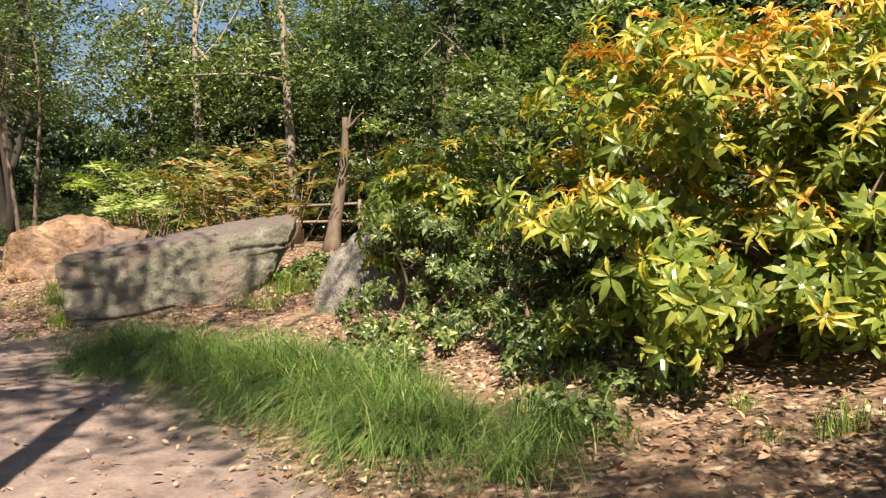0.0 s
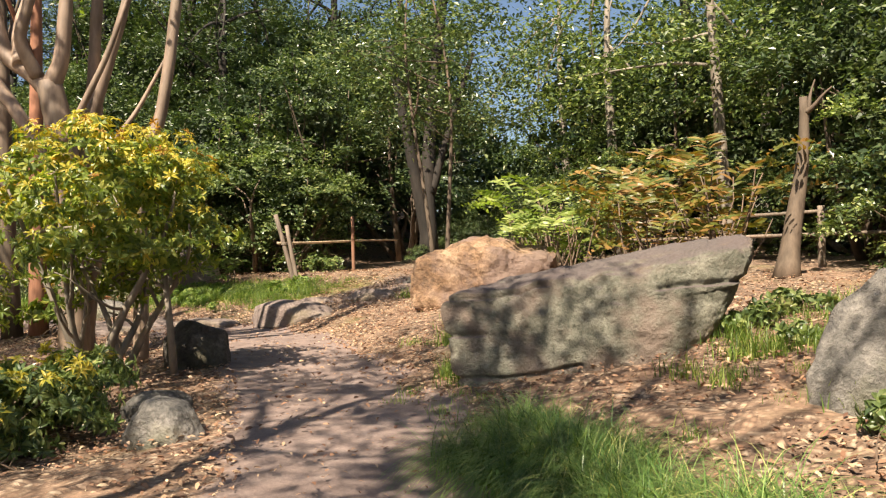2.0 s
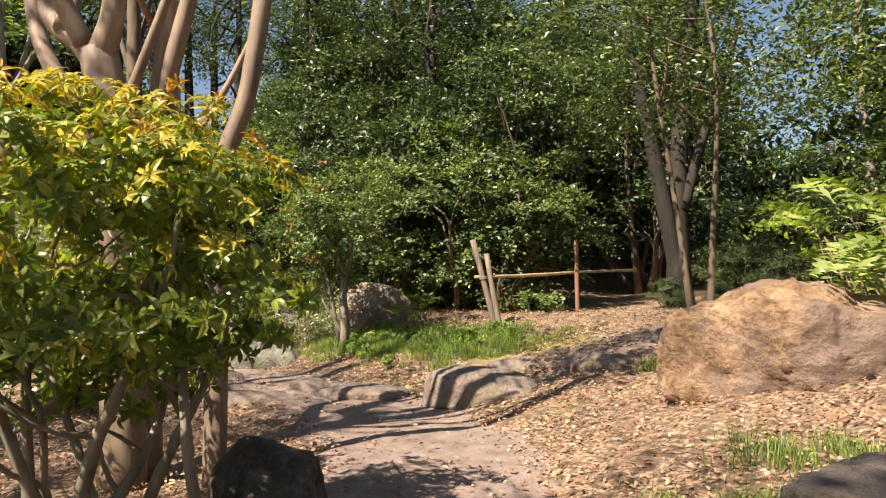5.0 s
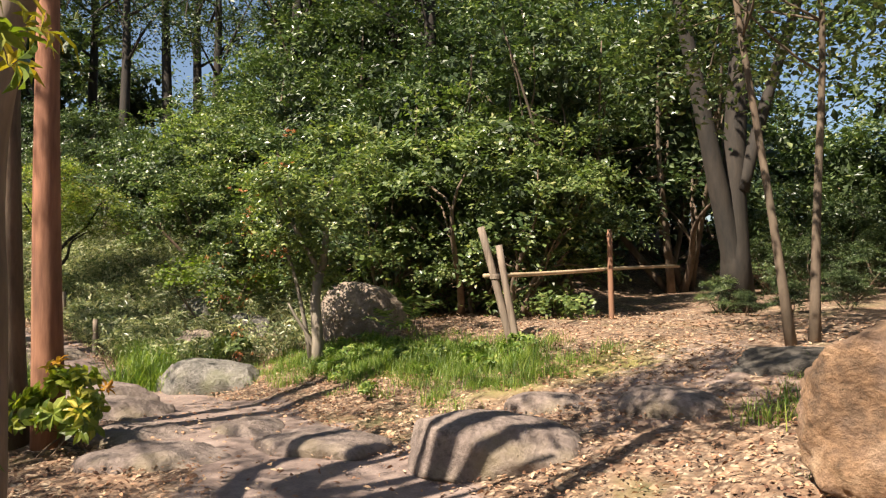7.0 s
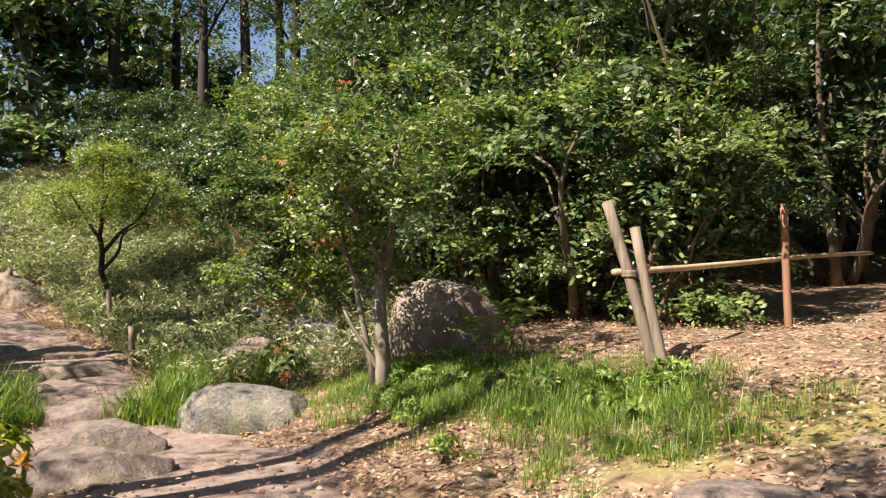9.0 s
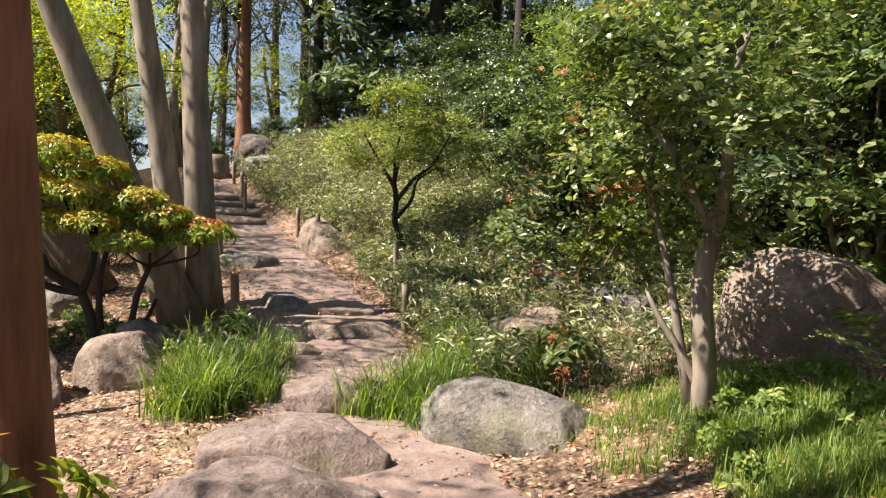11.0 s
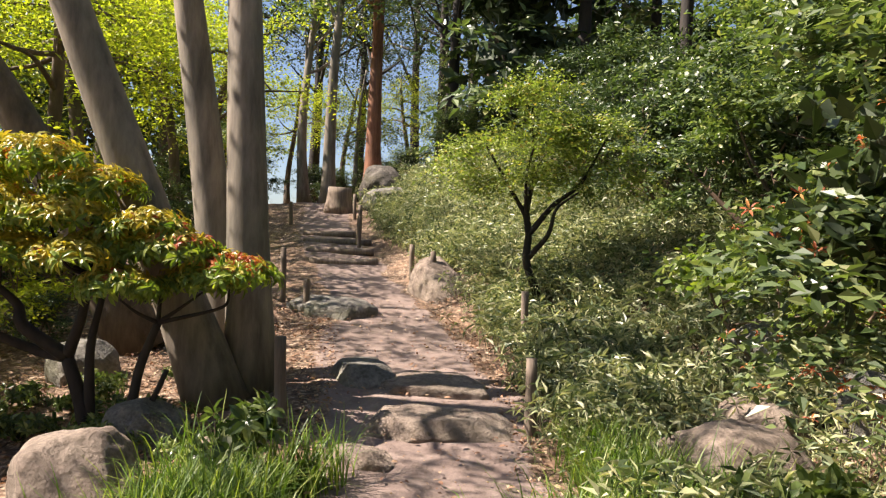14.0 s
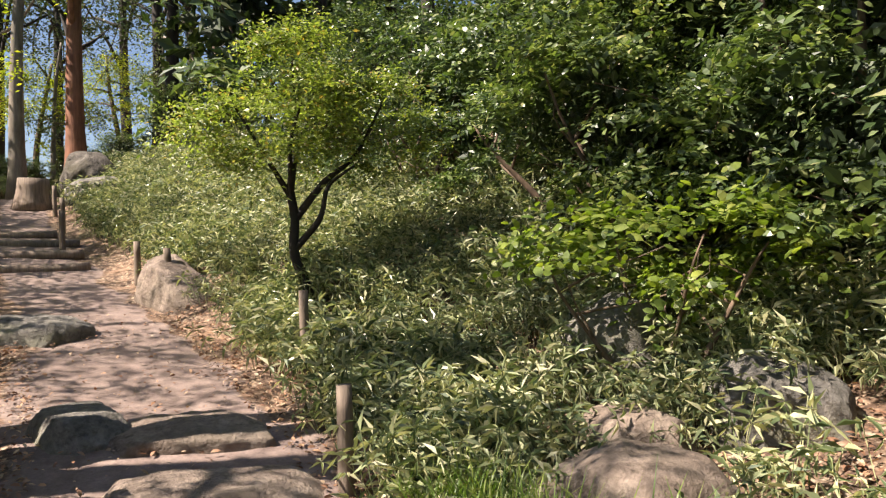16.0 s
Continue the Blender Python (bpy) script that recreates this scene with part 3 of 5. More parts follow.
# ---- boulders and stones ----
def slab_boulder():
    """A long block with a sloping flat top, a leaning front face, an undercut end and cracks along its bedding."""
    low = [Vector(c) for c in ((-3.8, 8.0, 0.3), (-1.95, 8.5, 0.6), (-2.0, 9.2, 0.6), (-3.75, 8.8, 0.3))]
    top = [Vector(c) for c in ((-4.26, 8.12, 1.37), (-1.7, 8.76, 1.8), (-1.72, 9.2, 1.97), (-3.95, 8.95, 1.55))]
    bm = bmesh.new()
    bmesh.ops.create_cube(bm, size=2.0)
    bmesh.ops.subdivide_edges(bm, edges=bm.edges, cuts=84, use_grid_fill=True)
    base = Vector((-2.9, 8.6, 0.6))
    for v in bm.verts:
        # round the block's edges, then carry it to its eight corners
        d = Vector((abs(v.co.x) ** 14 + 1e-9, abs(v.co.y) ** 9 + 1e-9, abs(v.co.z) ** 12 + 1e-9))
        c = v.co / (d.x + d.y + d.z) ** (1 / 12) if d.x + d.y + d.z > 1 else v.co.copy()
        u, w, k = (c.x + 1) / 2, (c.y + 1) / 2, (c.z + 1) / 2
        a = (low[0].lerp(low[1], u)).lerp(low[3].lerp(low[2], u), w)
        b = (top[0].lerp(top[1], u)).lerp(top[3].lerp(top[2], u), w)
        p = a.lerp(b, k)
        out = Vector((c.x * 0.7, c.y, c.z * 0.6)).normalized()
        p += Vector((0, -0.05, 0)) * math.sin(math.pi * min(1, max(0, k))) * (c.y < 0)
        end = smooth_step(0.72, 1.0, u)
        p += Vector((-0.28, 0.1, 0)) * end * (1 - k) * (1 if k < 0.75 else 0.4)
        f = noise.fractal(p * 1.7, 0.9, 2.1, 4)
        fine = noise.fractal(p * 9.0, 0.8, 2.2, 4)
        bed = p.z - 0.13 * (p.x + 2.9) + 0.05 * noise.noise(p * 1.4)
        cracks = 0.0
        for level, lo, hi in ((1.53, 0.0, 0.35), (0.84, 0.0, 0.45), (1.42, 0.78, 1.0), (1.22, 0.0, 0.12)):
            if lo - 0.05 <= u <= hi + 0.05:
                cracks = max(cracks, 1 - abs(bed - level) / 0.03)
        flaw = max(0.0, 0.03 - abs(noise.noise(p * 1.6 + Vector((3, 1, 7))))) * 18 * (u < 0.2 or u > 0.8)
        v.co = p + out * (0.055 * f + 0.022 * fine - 0.06 * cracks - 0.05 * flaw) - base
    me = bpy.data.meshes.new("boulder_slab")
    bm.to_mesh(me)
    bm.free()
    me.polygons.foreach_set("use_smooth", [True] * len(me.polygons))
    me.materials.append(M_SLAB)
    ob = new("boulder_slab", me)
    ob.matrix_world = pose(*base)
    tagged(ob, "long flat-faced grey-green stone slab on the leafy bank", "rock")


def smooth_step(a, b, x):
    return float(smooth(a, b, x))


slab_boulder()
rock("boulder", -0.62, 7.22, 1.66, (0.55, 0.36, 0.58), -8, M_GREYSTONE, "leaning grey and pink boulder on the leafy bank", 11, 5.5, (-10, 12), 15, 0.07)
rock("boulder", -5.95, 12.6, 2.08, (1.1, 0.75, 0.75), 25, M_ORANGESTONE, "large ochre boulder beside the stone slab", 21, 3.4, (0, 4), 30, 0.16, 6)
rock("boulder", -7.2, 8.2, 1.1, (0.33, 0.32, 0.42), 40, M_DARKSTONE, "rock beside the yellow shrub, coloured dark for its shade", 31, 3.6, (0, 0), 18, 0.09)
rock("boulder", -5.1, 6.05, 0.78, (0.3, 0.22, 0.28), 15, M_GREYSTONE, "low grey rock at the path's edge", 33, 3.2, (0, 20), 18, 0.08)
rock("boulder", -5.75, 6.5, 0.72, (0.28, 0.2, 0.22), 60, M_GREYSTONE, "low grey rock at the path's edge", 35, 3.0, (0, 0), 18, 0.08)
rock("boulder", -9.0, 11.75, 1.1, (0.66, 0.42, 0.3), 30, M_PATHSTONE, "smooth brown boulder half buried in the trail", 41, 3.0, (6, 3), 12, 0.05)
rock("boulder", -9.75, 12.1, 0.86, (0.4, 0.3, 0.2), 10, M_PATHSTONE, "pale rounded stone in the trail", 43, 3.2, (0, 0), 12, 0.05)
rock("boulder", -8.3, 13.0, 1.24, (0.45, 0.3, 0.22), -10, M_PATHSTONE, "rounded stone on the trail's upper bend", 45, 2.8, (0, 0), 12, 0.05)
rock("boulder", -9.4, 12.9, 1.08, (0.42, 0.25, 0.16), 20, M_PATHSTONE, "rounded stone on the trail's upper bend", 46, 2.8, (0, 0), 12, 0.05)
rock("boulder", -7.75, 14.3, 1.5, (0.7, 0.5, 0.22), 35, M_DARKSTONE, "flat stone slab on the upper trail, coloured dark for its shade", 47, 3.4, (0, 0), 12, 0.05)
rock("boulder", -14.9, 14.85, 1.98, (0.68, 0.5, 0.7), 25, M_TANSTONE, "grey boulder under the evergreen shrubs", 51, 3.4, (0, 8), 14, 0.05)
rock("boulder", -14.6, 12.25, 0.98, (0.75, 0.42, 0.33), 45, M_GREYSTONE, "smooth grey boulder at the trail's edge", 53, 2.7, (0, 5), 15, 0.05)
rock("boulder", -17.75, 13.25, 1.06, (0.62, 0.5, 0.52), 35, M_TANSTONE, "pale grey boulder among bamboo grass", 61, 2.7, (0, 0), 24, 0.07)
rock("boulder", -18.4, 13.75, 1.1, (0.42, 0.4, 0.42), 10, M_TANSTONE, "pale grey boulder with leaves lying on it", 63, 2.8, (0, 0), 21, 0.06)
rock("boulder", -17.35, 9.0, 0.96, (0.52, 0.45, 0.62), 20, M_TANSTONE, "pale tan boulder below the trees", 71, 3.2, (0, 0), 21, 0.07)
rock("boulder", -17.0, 7.95, 1.0, (0.75, 0.55, 0.75), 50, M_TANSTONE, "broad brown boulder below the trees", 73, 2.8, (0, 0), 21, 0.06)
rock("boulder", -18.6, 8.9, 0.92, (0.42, 0.35, 0.3), 0, M_GREYSTONE, "grey rock at the foot of the trees", 75, 2.6, (0, 0), 18, 0.07)
rock("boulder", -24.7, 11.15, 2.1, (0.85, 0.45, 0.4), 25, M_TANSTONE, "slanted tan boulder in the bamboo grass slope", 81, 4.0, (0, 28), 15, 0.07)
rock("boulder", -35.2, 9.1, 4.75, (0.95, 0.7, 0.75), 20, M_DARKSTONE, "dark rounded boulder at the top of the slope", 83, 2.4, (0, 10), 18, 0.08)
rock("boulder", -33.2, 9.6, 3.9, (0.9, 0.6, 0.45), 60, M_GREYSTONE, "grey boulder at the top of the slope", 85, 2.6, (0, 0), 18, 0.08)
rock("boulder", -19.3, 14.2, 1.72, (0.5, 0.42, 0.5), 10, M_GREYSTONE, "grey boulder in the shade of the hillside", 87, 3.2, (0, 0), 18, 0.09)
rock("boulder", -18.15, 14.6, 1.38, (0.42, 0.36, 0.5), 40, M_GREYSTONE, "grey boulder in the shade of the hillside", 89, 3.2, (0, 0), 18, 0.09)
STEPS = [(-18.75, 11.25, .86, .72, .38, .2, 8, "broad tan stone step across the trail"), (-19.75, 11.15, 1.0, .68, .36, .2, -6, "tan stone step across the trail"),
         (-19.95, 10.45, 1.08, .42, .28, .24, 20, "rounded dark stone beside the steps"), (-18.1, 10.75, .72, .3, .26, .18, 0, "small tan stone at the step's foot"),
         (-15.75, 11.05, .82, .5, .3, .3, 80, "flat stone in the trail"), (-14.35, 10.75, .82, .62, .42, .3, 75, "flat stone in the trail"),
         (-13.45, 10.6, .8, .6, .42, .3, 70, "flat stone in the trail"), (-12.2, 10.4, .72, .6, .45, .2, 15, "flat stone in the trail"),
         (-11.2, 10.2, .74, .62, .42, .2, 35, "flat stone in the trail"), (-10.55, 11.3, .78, .6, .4, .22, 20, "flat stone in the trail"),
         (-11.7, 11.25, .74, .5, .36, .2, -20, "flat stone in the trail"), (-23.3, 9.6, 1.5, .7, .5, .3, 40, "rounded grey stone at the trail's edge"),
         (-16.6, 11.9, .7, .35, .3, .2, 0, "small stone at the trail's edge")]
for i, (x, y, top, a, b, c, turn, label) in enumerate(STEPS):
    dark = M_GREYSTONE if "dark" in label or "grey" in label else (M_TANSTONE if "tan" in label else M_PATHSTONE)
    rock("stepping_stone", x, y, top, (a, b, c), turn + 90 * (i < 2), dark, label, 100 + i + 77 * (i == 2), 4.0 if i > 3 else 7.0, (0, 0), 12, 0.07, 5, group="stones of the trail")


# ---- plants ----
def rosette_bush(name, x, y, middle, radii, label, seed, n=420, size=0.15, tips=(0.35, 0.12), tip_mats=None, stem_n=9, base=None, leaf=None, k=7, aspect=0.38, stem_r=0.034, stem_mat=None):
    """A shrub of whorled leaves with coloured new growth at its top."""
    z = h(x, y)
    ob = thing(name, x, y, z - 0.03, label, "shrub")
    C, O = clump_points(n, radii, seed, 0.25, max(10, n // 7))
    C = C + np.array([0, 0, middle - z])
    r = np.random.default_rng(seed + 1)
    score = O[:, 2] + r.normal(size=n) * 0.35
    order = np.argsort(-score)
    a, b = int(n * tips[0]), int(n * tips[1])
    tip_mats = tip_mats or (M_YELLOW, M_ORANGE)
    first, second, rest = order[b:a], order[:b], order[a:]
    add_stems(ob, C, base or (0, 0, 0), stem_n, stem_r, seed + 2, stem_mat or M_TWIG, 0.2)
    part("foliage", mesh(name + "_leaves", *join(rosettes(C[rest], O[rest], k, size, seed + 3, aspect, rich=True), rosettes(C[::2] * 0.85 + np.array([0, 0, (middle - z) * 0.15]), O[::2], k, size, seed + 4, aspect, up=0.1, rich=False)), leaf or M_SHRUB), ob, "", "stuff")
    if a > b:
        part("new_growth", mesh(name + "_new", *rosettes(C[first] + O[first] * 0.06, O[first], k + 1, size * 0.9, seed + 5, aspect * 0.8, 0.5, droop=0.5), tip_mats[0]), ob, "yellow young leaves", "stuff")
    if b:
        part("shoot_tip", mesh(name + "_tips", *rosettes(C[second] + O[second] * 0.09, O[second], k + 1, size * 0.8, seed + 6, aspect * 0.75, 0.6, droop=0.4), tip_mats[1]), ob, "orange and red shoot tips", "stuff")
    return ob


rosette_bush("flowering_shrub", 1.8, 4.45, 1.72, (1.5, 1.15, 1.38), "large broad-leaved shrub with yellow and orange new leaves", 201, 1300, 0.122, (0.36, 0.18), aspect=0.34)
rosette_bush("flowering_shrub", 0.05, 6.9, 1.85, (0.8, 0.7, 0.85), "bright yellow-green shrub beside the leaning boulder", 211, 420, 0.1, (0.2, 0.03), leaf=M_BRIGHT)
for x, y, seed in ((-0.15, 6.35, 213), (0.75, 5.85, 215), (0.75, 7.1, 217)):
    rosette_bush("evergreen_shrub", x, y, h(x, y) + 0.5, (0.7, 0.6, 0.48), "low dark green shrub at the leaning boulder's foot", seed, 300, 0.065, (0.05, 0.0), leaf=M_MIDLEAF, stem_n=6, stem_r=0.02)
rosette_bush("flowering_shrub", -7.2, 7.05, 2.2, (1.35, 1.25, 0.98), "yellow-leaved shrub on many bare stems by the path", 221, 1150, 0.086, (0.34, 0.03), stem_n=9, base=(-0.2, 0.3, 0), k=6, aspect=0.42, stem_r=0.045, stem_mat=M_BARKGREY)
rosette_bush("flowering_shrub", -6.2, 5.6, 0.75, (1.0, 0.6, 0.35), "low leafy shrub under the path's edge", 251, 420, 0.075, (0.1, 0.0), leaf=M_MIDLEAF)
for x, y, seed in ((-6.45, 6.15, 253), (-5.75, 5.3, 255), (-7.3, 5.9, 257)):
    rosette_bush("evergreen_shrub", x, y, h(x, y) + 0.36, (0.5, 0.5, 0.34), "low shaded shrub at the yellow shrub's foot", seed, 170, 0.075, (0.12, 0.0), leaf=M_MIDLEAF, stem_n=5, stem_r=0.014)
rosette_bush("flowering_shrub", -12.9, 8.75, 0.95, (0.7, 0.6, 0.5), "low yellow-tipped shrub below the trail", 261, 200, 0.085, (0.35, 0.08))
rosette_bush("broadleaf_plant", -12.0, 9.65, 1.0, (0.32, 0.38, 0.34), "large-leaved green plant before the red-brown trunk", 265, 60, 0.13, (0.12, 0.04), stem_n=4, stem_r=0.012, k=6, aspect=0.48)
rosette_bush("flowering_shrub", -36.5, 3.2, 4.6, (1.2, 1.2, 0.9), "rounded yellow shrub at the top of the slope", 271, 200, 0.16, (0.5, 0.0))
rosette_bush("flowering_shrub", -8.9, 6.2, 1.3, (1.0, 0.8, 0.9), "shaded green shrub under the smooth-barked trees", 281, 300, 0.09, (0.1, 0.0))


def broadleaf(name, x, y, middle, radii, label, seed, clumps, per, size, mat, trunk_r=0.06, trunk_mat=None, spread=0.2, stem_n=5, category="shrub", rich=None, aspect=0.5, group="", inner=0):
    """An evergreen with leafy clumps on forked stems."""
    z = h(x, y)
    ob = thing(name, x, y, z - 0.04, label, category, group)
    C, O = clump_points(clumps, radii, seed, 0.35, max(8, clumps // 8))
    C = C + np.array([0, 0, middle - z])
    C[:, 2] = np.maximum(C[:, 2], 0.15)
    add_stems(ob, C, (0, 0, 0), stem_n, trunk_r, seed + 1, trunk_mat or M_TWIG, 0.12, 7, "trunk")
    part("crown", mesh(name + "_leaves", *spray(C, O, per, spread, size, seed + 2, aspect, rich), mat), ob, "", "stuff")
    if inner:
        part("inner_foliage", mesh(name + "_inner", *inner_leaves(C, inner, size * 1.45, seed + 3), M_INNER_SHADE), ob, "inner leaves coloured dark for the crown's shade", "stuff")
    return ob


def plant_copies(ob, places, glade=True):
    for x, y, s, turn in places:
        along_glade = (x + 2.0) * -0.44 + (y - 4.0) * 0.9
        if glade and along_glade > 15.5 and abs((x + 2.0) * 0.9 + (y - 4.0) * 0.44) < (2.0 if s < 0.7 else 2.6):
            continue        # the open glade through which the sky shows
        c = copy_thing(ob, pose(0, 0, 0))
        c.matrix_world = pose(x, y, h(x, y) - 0.05, 0, 0, turn) @ Matrix.Diagonal((s, s, s, 1))


# evergreen thicket behind the fence
e1 = broadleaf("evergreen_tree", -13.8, 18.2, 4.25, (2.0, 2.0, 2.7), "dense dark evergreen with glossy leaves behind the fence", 301, 210, 50, 0.112, M_DARKLEAF, 0.07, M_BARK, 0.3, 6, "tree", group="evergreen thicket", inner=3000)
plant_copies(e1, [(-16.6, 17.4, 1.0, 70), (-19.4, 16.8, 0.95, 150), (-10.6, 20.4, 1.0, 210), (-12.6, 21.4, 1.25, 20), (-17.0, 20.6, 1.25, 260), (-21.5, 19.0, 1.3, 100), (-8.2, 22.5, 1.1, 300), (-15.0, 24.0, 1.45, 40), (-20.0, 24.0, 1.5, 190), (-25.5, 20.5, 1.35, 10),
                  (2.9, 9.6, 1.0, 30), (5.2, 7.0, 1.0, 120), (0.9, 12.6, 1.0, 200), (5.0, 11.5, 1.2, 60), (3.2, 15.0, 1.2, 250), (7.5, 5.0, 1.2, 170), (-1.0, 17.6, 1.1, 80), (-4.6, 20.5, 1.1, 10), (-2.0, 23.5, 1.4, 140), (2.5, 21.0, 1.4, 330), (7.5, 16.5, 1.5, 210)])
far_tree = broadleaf("evergreen_tree", -30.0, 33.0, 8.6, (4.2, 4.2, 5.6), "tall dense evergreen in the far woods", 305, 170, 25, 0.38, M_DARKLEAF, 0.14, M_BARK, 0.6, 4, "tree", group="far woods", inner=1800)
ring = random.Random(5)
for k in range(38):
    a = radians(-40 + 172 * k / 37)
    if 84 < math.degrees(a) < 101:
        continue
    d = ring.uniform(30, 40) + 8 * (k % 2)
    x, y = -8 - d * math.sin(a), 9 + d * math.cos(a)
    s = ring.uniform(0.8, 1.15) * (0.62 if 60 < math.degrees(a) < 74 else 1.0)
    plant_copies(far_tree, [(x, y, s, ring.uniform(0, 360))])
plant_copies(far_tree, [(-9.0, 27.0, 0.8, 10), (-13.0, 28.5, 0.85, 80), (-17.5, 27.5, 0.9, 150), (-22.5, 26.5, 0.85, 220), (-27.5, 25.0, 0.9, 290), (-4.0, 28.0, 0.85, 30), (1.0, 26.5, 0.8, 100), (6.0, 23.0, 0.8, 170), (10.5, 18.0, 0.8, 240), (11.0, 12.0, 0.8, 310),
                        (-30.5, 28.5, 1.0, 190), (-6.5, 33.0, 1.0, 260), (12.0, 6.0, 0.8, 20),
                        (-6.5, 23.0, 0.6, 5), (-1.5, 20.5, 0.55, 75), (-10.5, 23.5, 0.62, 145), (-18.0, 22.5, 0.6, 215), (-23.5, 22.5, 0.62, 285), (4.5, 17.5, 0.55, 355), (8.5, 9.0, 0.55, 65)])
e2 = broadleaf("evergreen_tree", -16.0, 16.4, 2.9, (1.6, 1.4, 1.7), "evergreen with mid-green leaves above the grey boulder", 311, 210, 50, 0.09, M_MIDLEAF, 0.05, M_TWIG, 0.2, 6, "tree", rich=False, group="evergreen thicket", inner=1800)
# the first copy stands out of view, added only to shade the path's start
plant_copies(e2, [(2.75, 1.2, 0.8, 33), (1.0, 6.3, 0.55, 15), (2.4, 6.2, 0.65, 95), (1.3, 8.0, 0.75, 175), (3.2, 3.4, 0.6, 255), (-13.3, 16.8, 0.95, 60), (-18.4, 16.1, 1.0, 130), (-14.6, 17.1, 1.25, 250), (-20.6, 15.3, 0.9, 320), (-22.4, 16.3, 1.1, 30), (-10.9, 18.9, 1.0, 170), (-24.5, 15.8, 1.1, 210),
                  (2.2, 7.6, 0.85, 40), (1.2, 9.6, 0.9, 300), (3.9, 4.4, 0.9, 100), (-0.6, 15.2, 0.8, 20), (-6.6, 18.0, 0.8, 200), (-8.8, 19.2, 0.9, 90)])


# ---- standing trees ----
def tree(name, x, y, top, r0, label, seed, mat, lean=(0, 0), crown=(2.2, 2.2, 2.0), crown_at=None, leaf=None, clumps=150, per=22, size=0.16, bend=0.04, branches=5, group="woodland trees", spread=0.4, flare=0.35):
    z = h(x, y)
    ob = thing(name, x, y, z - 0.05, label, "tree", group)
    r = np.random.default_rng(seed)
    tip = np.array([lean[0], lean[1], top - z])
    v, f, P = limb((0, 0, 0), tip, r0, r0 * 0.35, bend, 12, seed, 14, flare)
    part("trunk", mesh(name + "_trunk", v, f, mat, True), ob)
    mid = tip * ((crown_at - z) / (top - z)) if crown_at else tip * 0.82
    C, O = clump_points(clumps, crown, seed + 1, 0.35)
    C = C + mid
    for i in range(branches):
        s = P[r.integers(5, 11)]
        goal = C[r.integers(clumps)]
        v, f, _ = limb(s, goal, r0 * 0.32, r0 * 0.06, 0.1, 7, r.integers(1 << 30), 7)
        part("branch", mesh(name + "_branch", v, f, mat, True), ob)
    if leaf:
        part("crown", mesh(name + "_crown", *spray(C, O, per, spread, size, seed + 2), leaf), ob, "", "stuff")
    return ob


def limbs(ob, name, mat, rows, sides=12):
    """Bent limbs through the given points, each row: radius at its foot, radius at its tip, points."""
    for r0, r1, *pts in rows:
        P = np.asarray(pts, float)
        t = np.linspace(0, len(P) - 1, 6 * (len(P) - 1) + 1)
        k = np.arange(len(P))
        Q = np.stack([np.interp(t, k, P[:, c]) for c in range(3)], 1)
        for _ in range(3):
            Q[1:-1] = (Q[:-2] + 2 * Q[1:-1] + Q[2:]) / 4
        u = np.linspace(0, 1, len(Q))
        wob = np.array([1 + 0.09 * noise.noise(Vector(tuple(q * 3.0))) for q in Q])
        v, f = tube(Q, (r0 + (r1 - r0) * u) * wob, sides)
        part(name, mesh(name, v, tri(f), mat, True), ob)


def leafy(ob, mid, radii, seed, clumps, per, size, mat, spread=0.3, inner=0):
    C, O = clump_points(clumps, radii, seed, 0.3)
    part("crown", mesh("crown", *spray(C + np.array(mid), O, per, spread, size, seed + 1), mat), ob, "", "stuff")
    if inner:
        part("inner_foliage", mesh("inner_foliage", *inner_leaves(C + np.array(mid), inner, size * 2, seed + 2), M_INNER_SHADE), ob, "inner leaves coloured dark for the crown's shade", "stuff")


w1 = tree("woodland_tree", -10.85, 19.0, 11.5, 0.21, "tall tree with a leafy crown, its shaded trunk coloured dark", 401, M_DARKBARK_SHADE, (0.5, 0.4), (2.6, 2.6, 2.8), 8.6, M_MIDLEAF, 190, 26, 0.15)
plant_copies(w1, [(-22.0, 22.0, 1.1, 50), (-14.5, 26.5, 1.2, 120), (-5.6, 25.0, 1.1, 200), (-28.0, 24.0, 1.2, 300), (-1.0, 21.0, 1.0, 80), (3.5, 18.5, 1.0, 170), (-33.0, 19.0, 1.1, 140), (8.0, 14.0, 1.0, 10), (-18.5, 30.0, 1.2, 220)])
limbs(w1, "limb", M_DARKBARK_SHADE, [(0.2, 0.09, (0.05, 0.1, 0), (-0.1, -0.1, 1.2), (-0.3, -0.5, 3.2), (-0.6, -0.9, 5.5)), (0.12, 0.06, (0.05, 0.05, 1.9), (0.3, 0.3, 3.2), (0.9, 0.7, 5.5))])
w2 = tree("woodland_tree", -6.2, 20.0, 9.5, 0.14, "slender woodland tree with bright green leaves", 411, M_BARKGREY, (-0.4, 0.6), (2.2, 2.2, 2.6), 6.2, M_MIDLEAF, 170, 24, 0.14, 0.06)
plant_copies(w2, [(-44.0, 7.0, 0.75, 15), (-42.5, 3.6, 0.7, 95), (-46.5, 12.0, 0.8, 175), (-43.0, 10.6, 0.65, 255), (-3.4, 17.8, 0.95, 90), (-0.2, 15.8, 0.85, 200), (-9.4, 25.5, 1.1, 20), (2.6, 13.8, 0.9, 300), (-4.0, 27.0, 1.2, 140), (-31.0, 2.5, 1.0, 40), (-27.0, -1.0, 1.1, 260)])
w3 = tree("pine_tree", -20.5, 27.0, 15.0, 0.26, "tall dark conifer with a bare straight trunk", 421, M_DARKBARK_SHADE, (0.2, 0.1), (2.4, 2.4, 4.0), 11.0, M_CONIFER, 200, 20, 0.15, 0.015, 12)
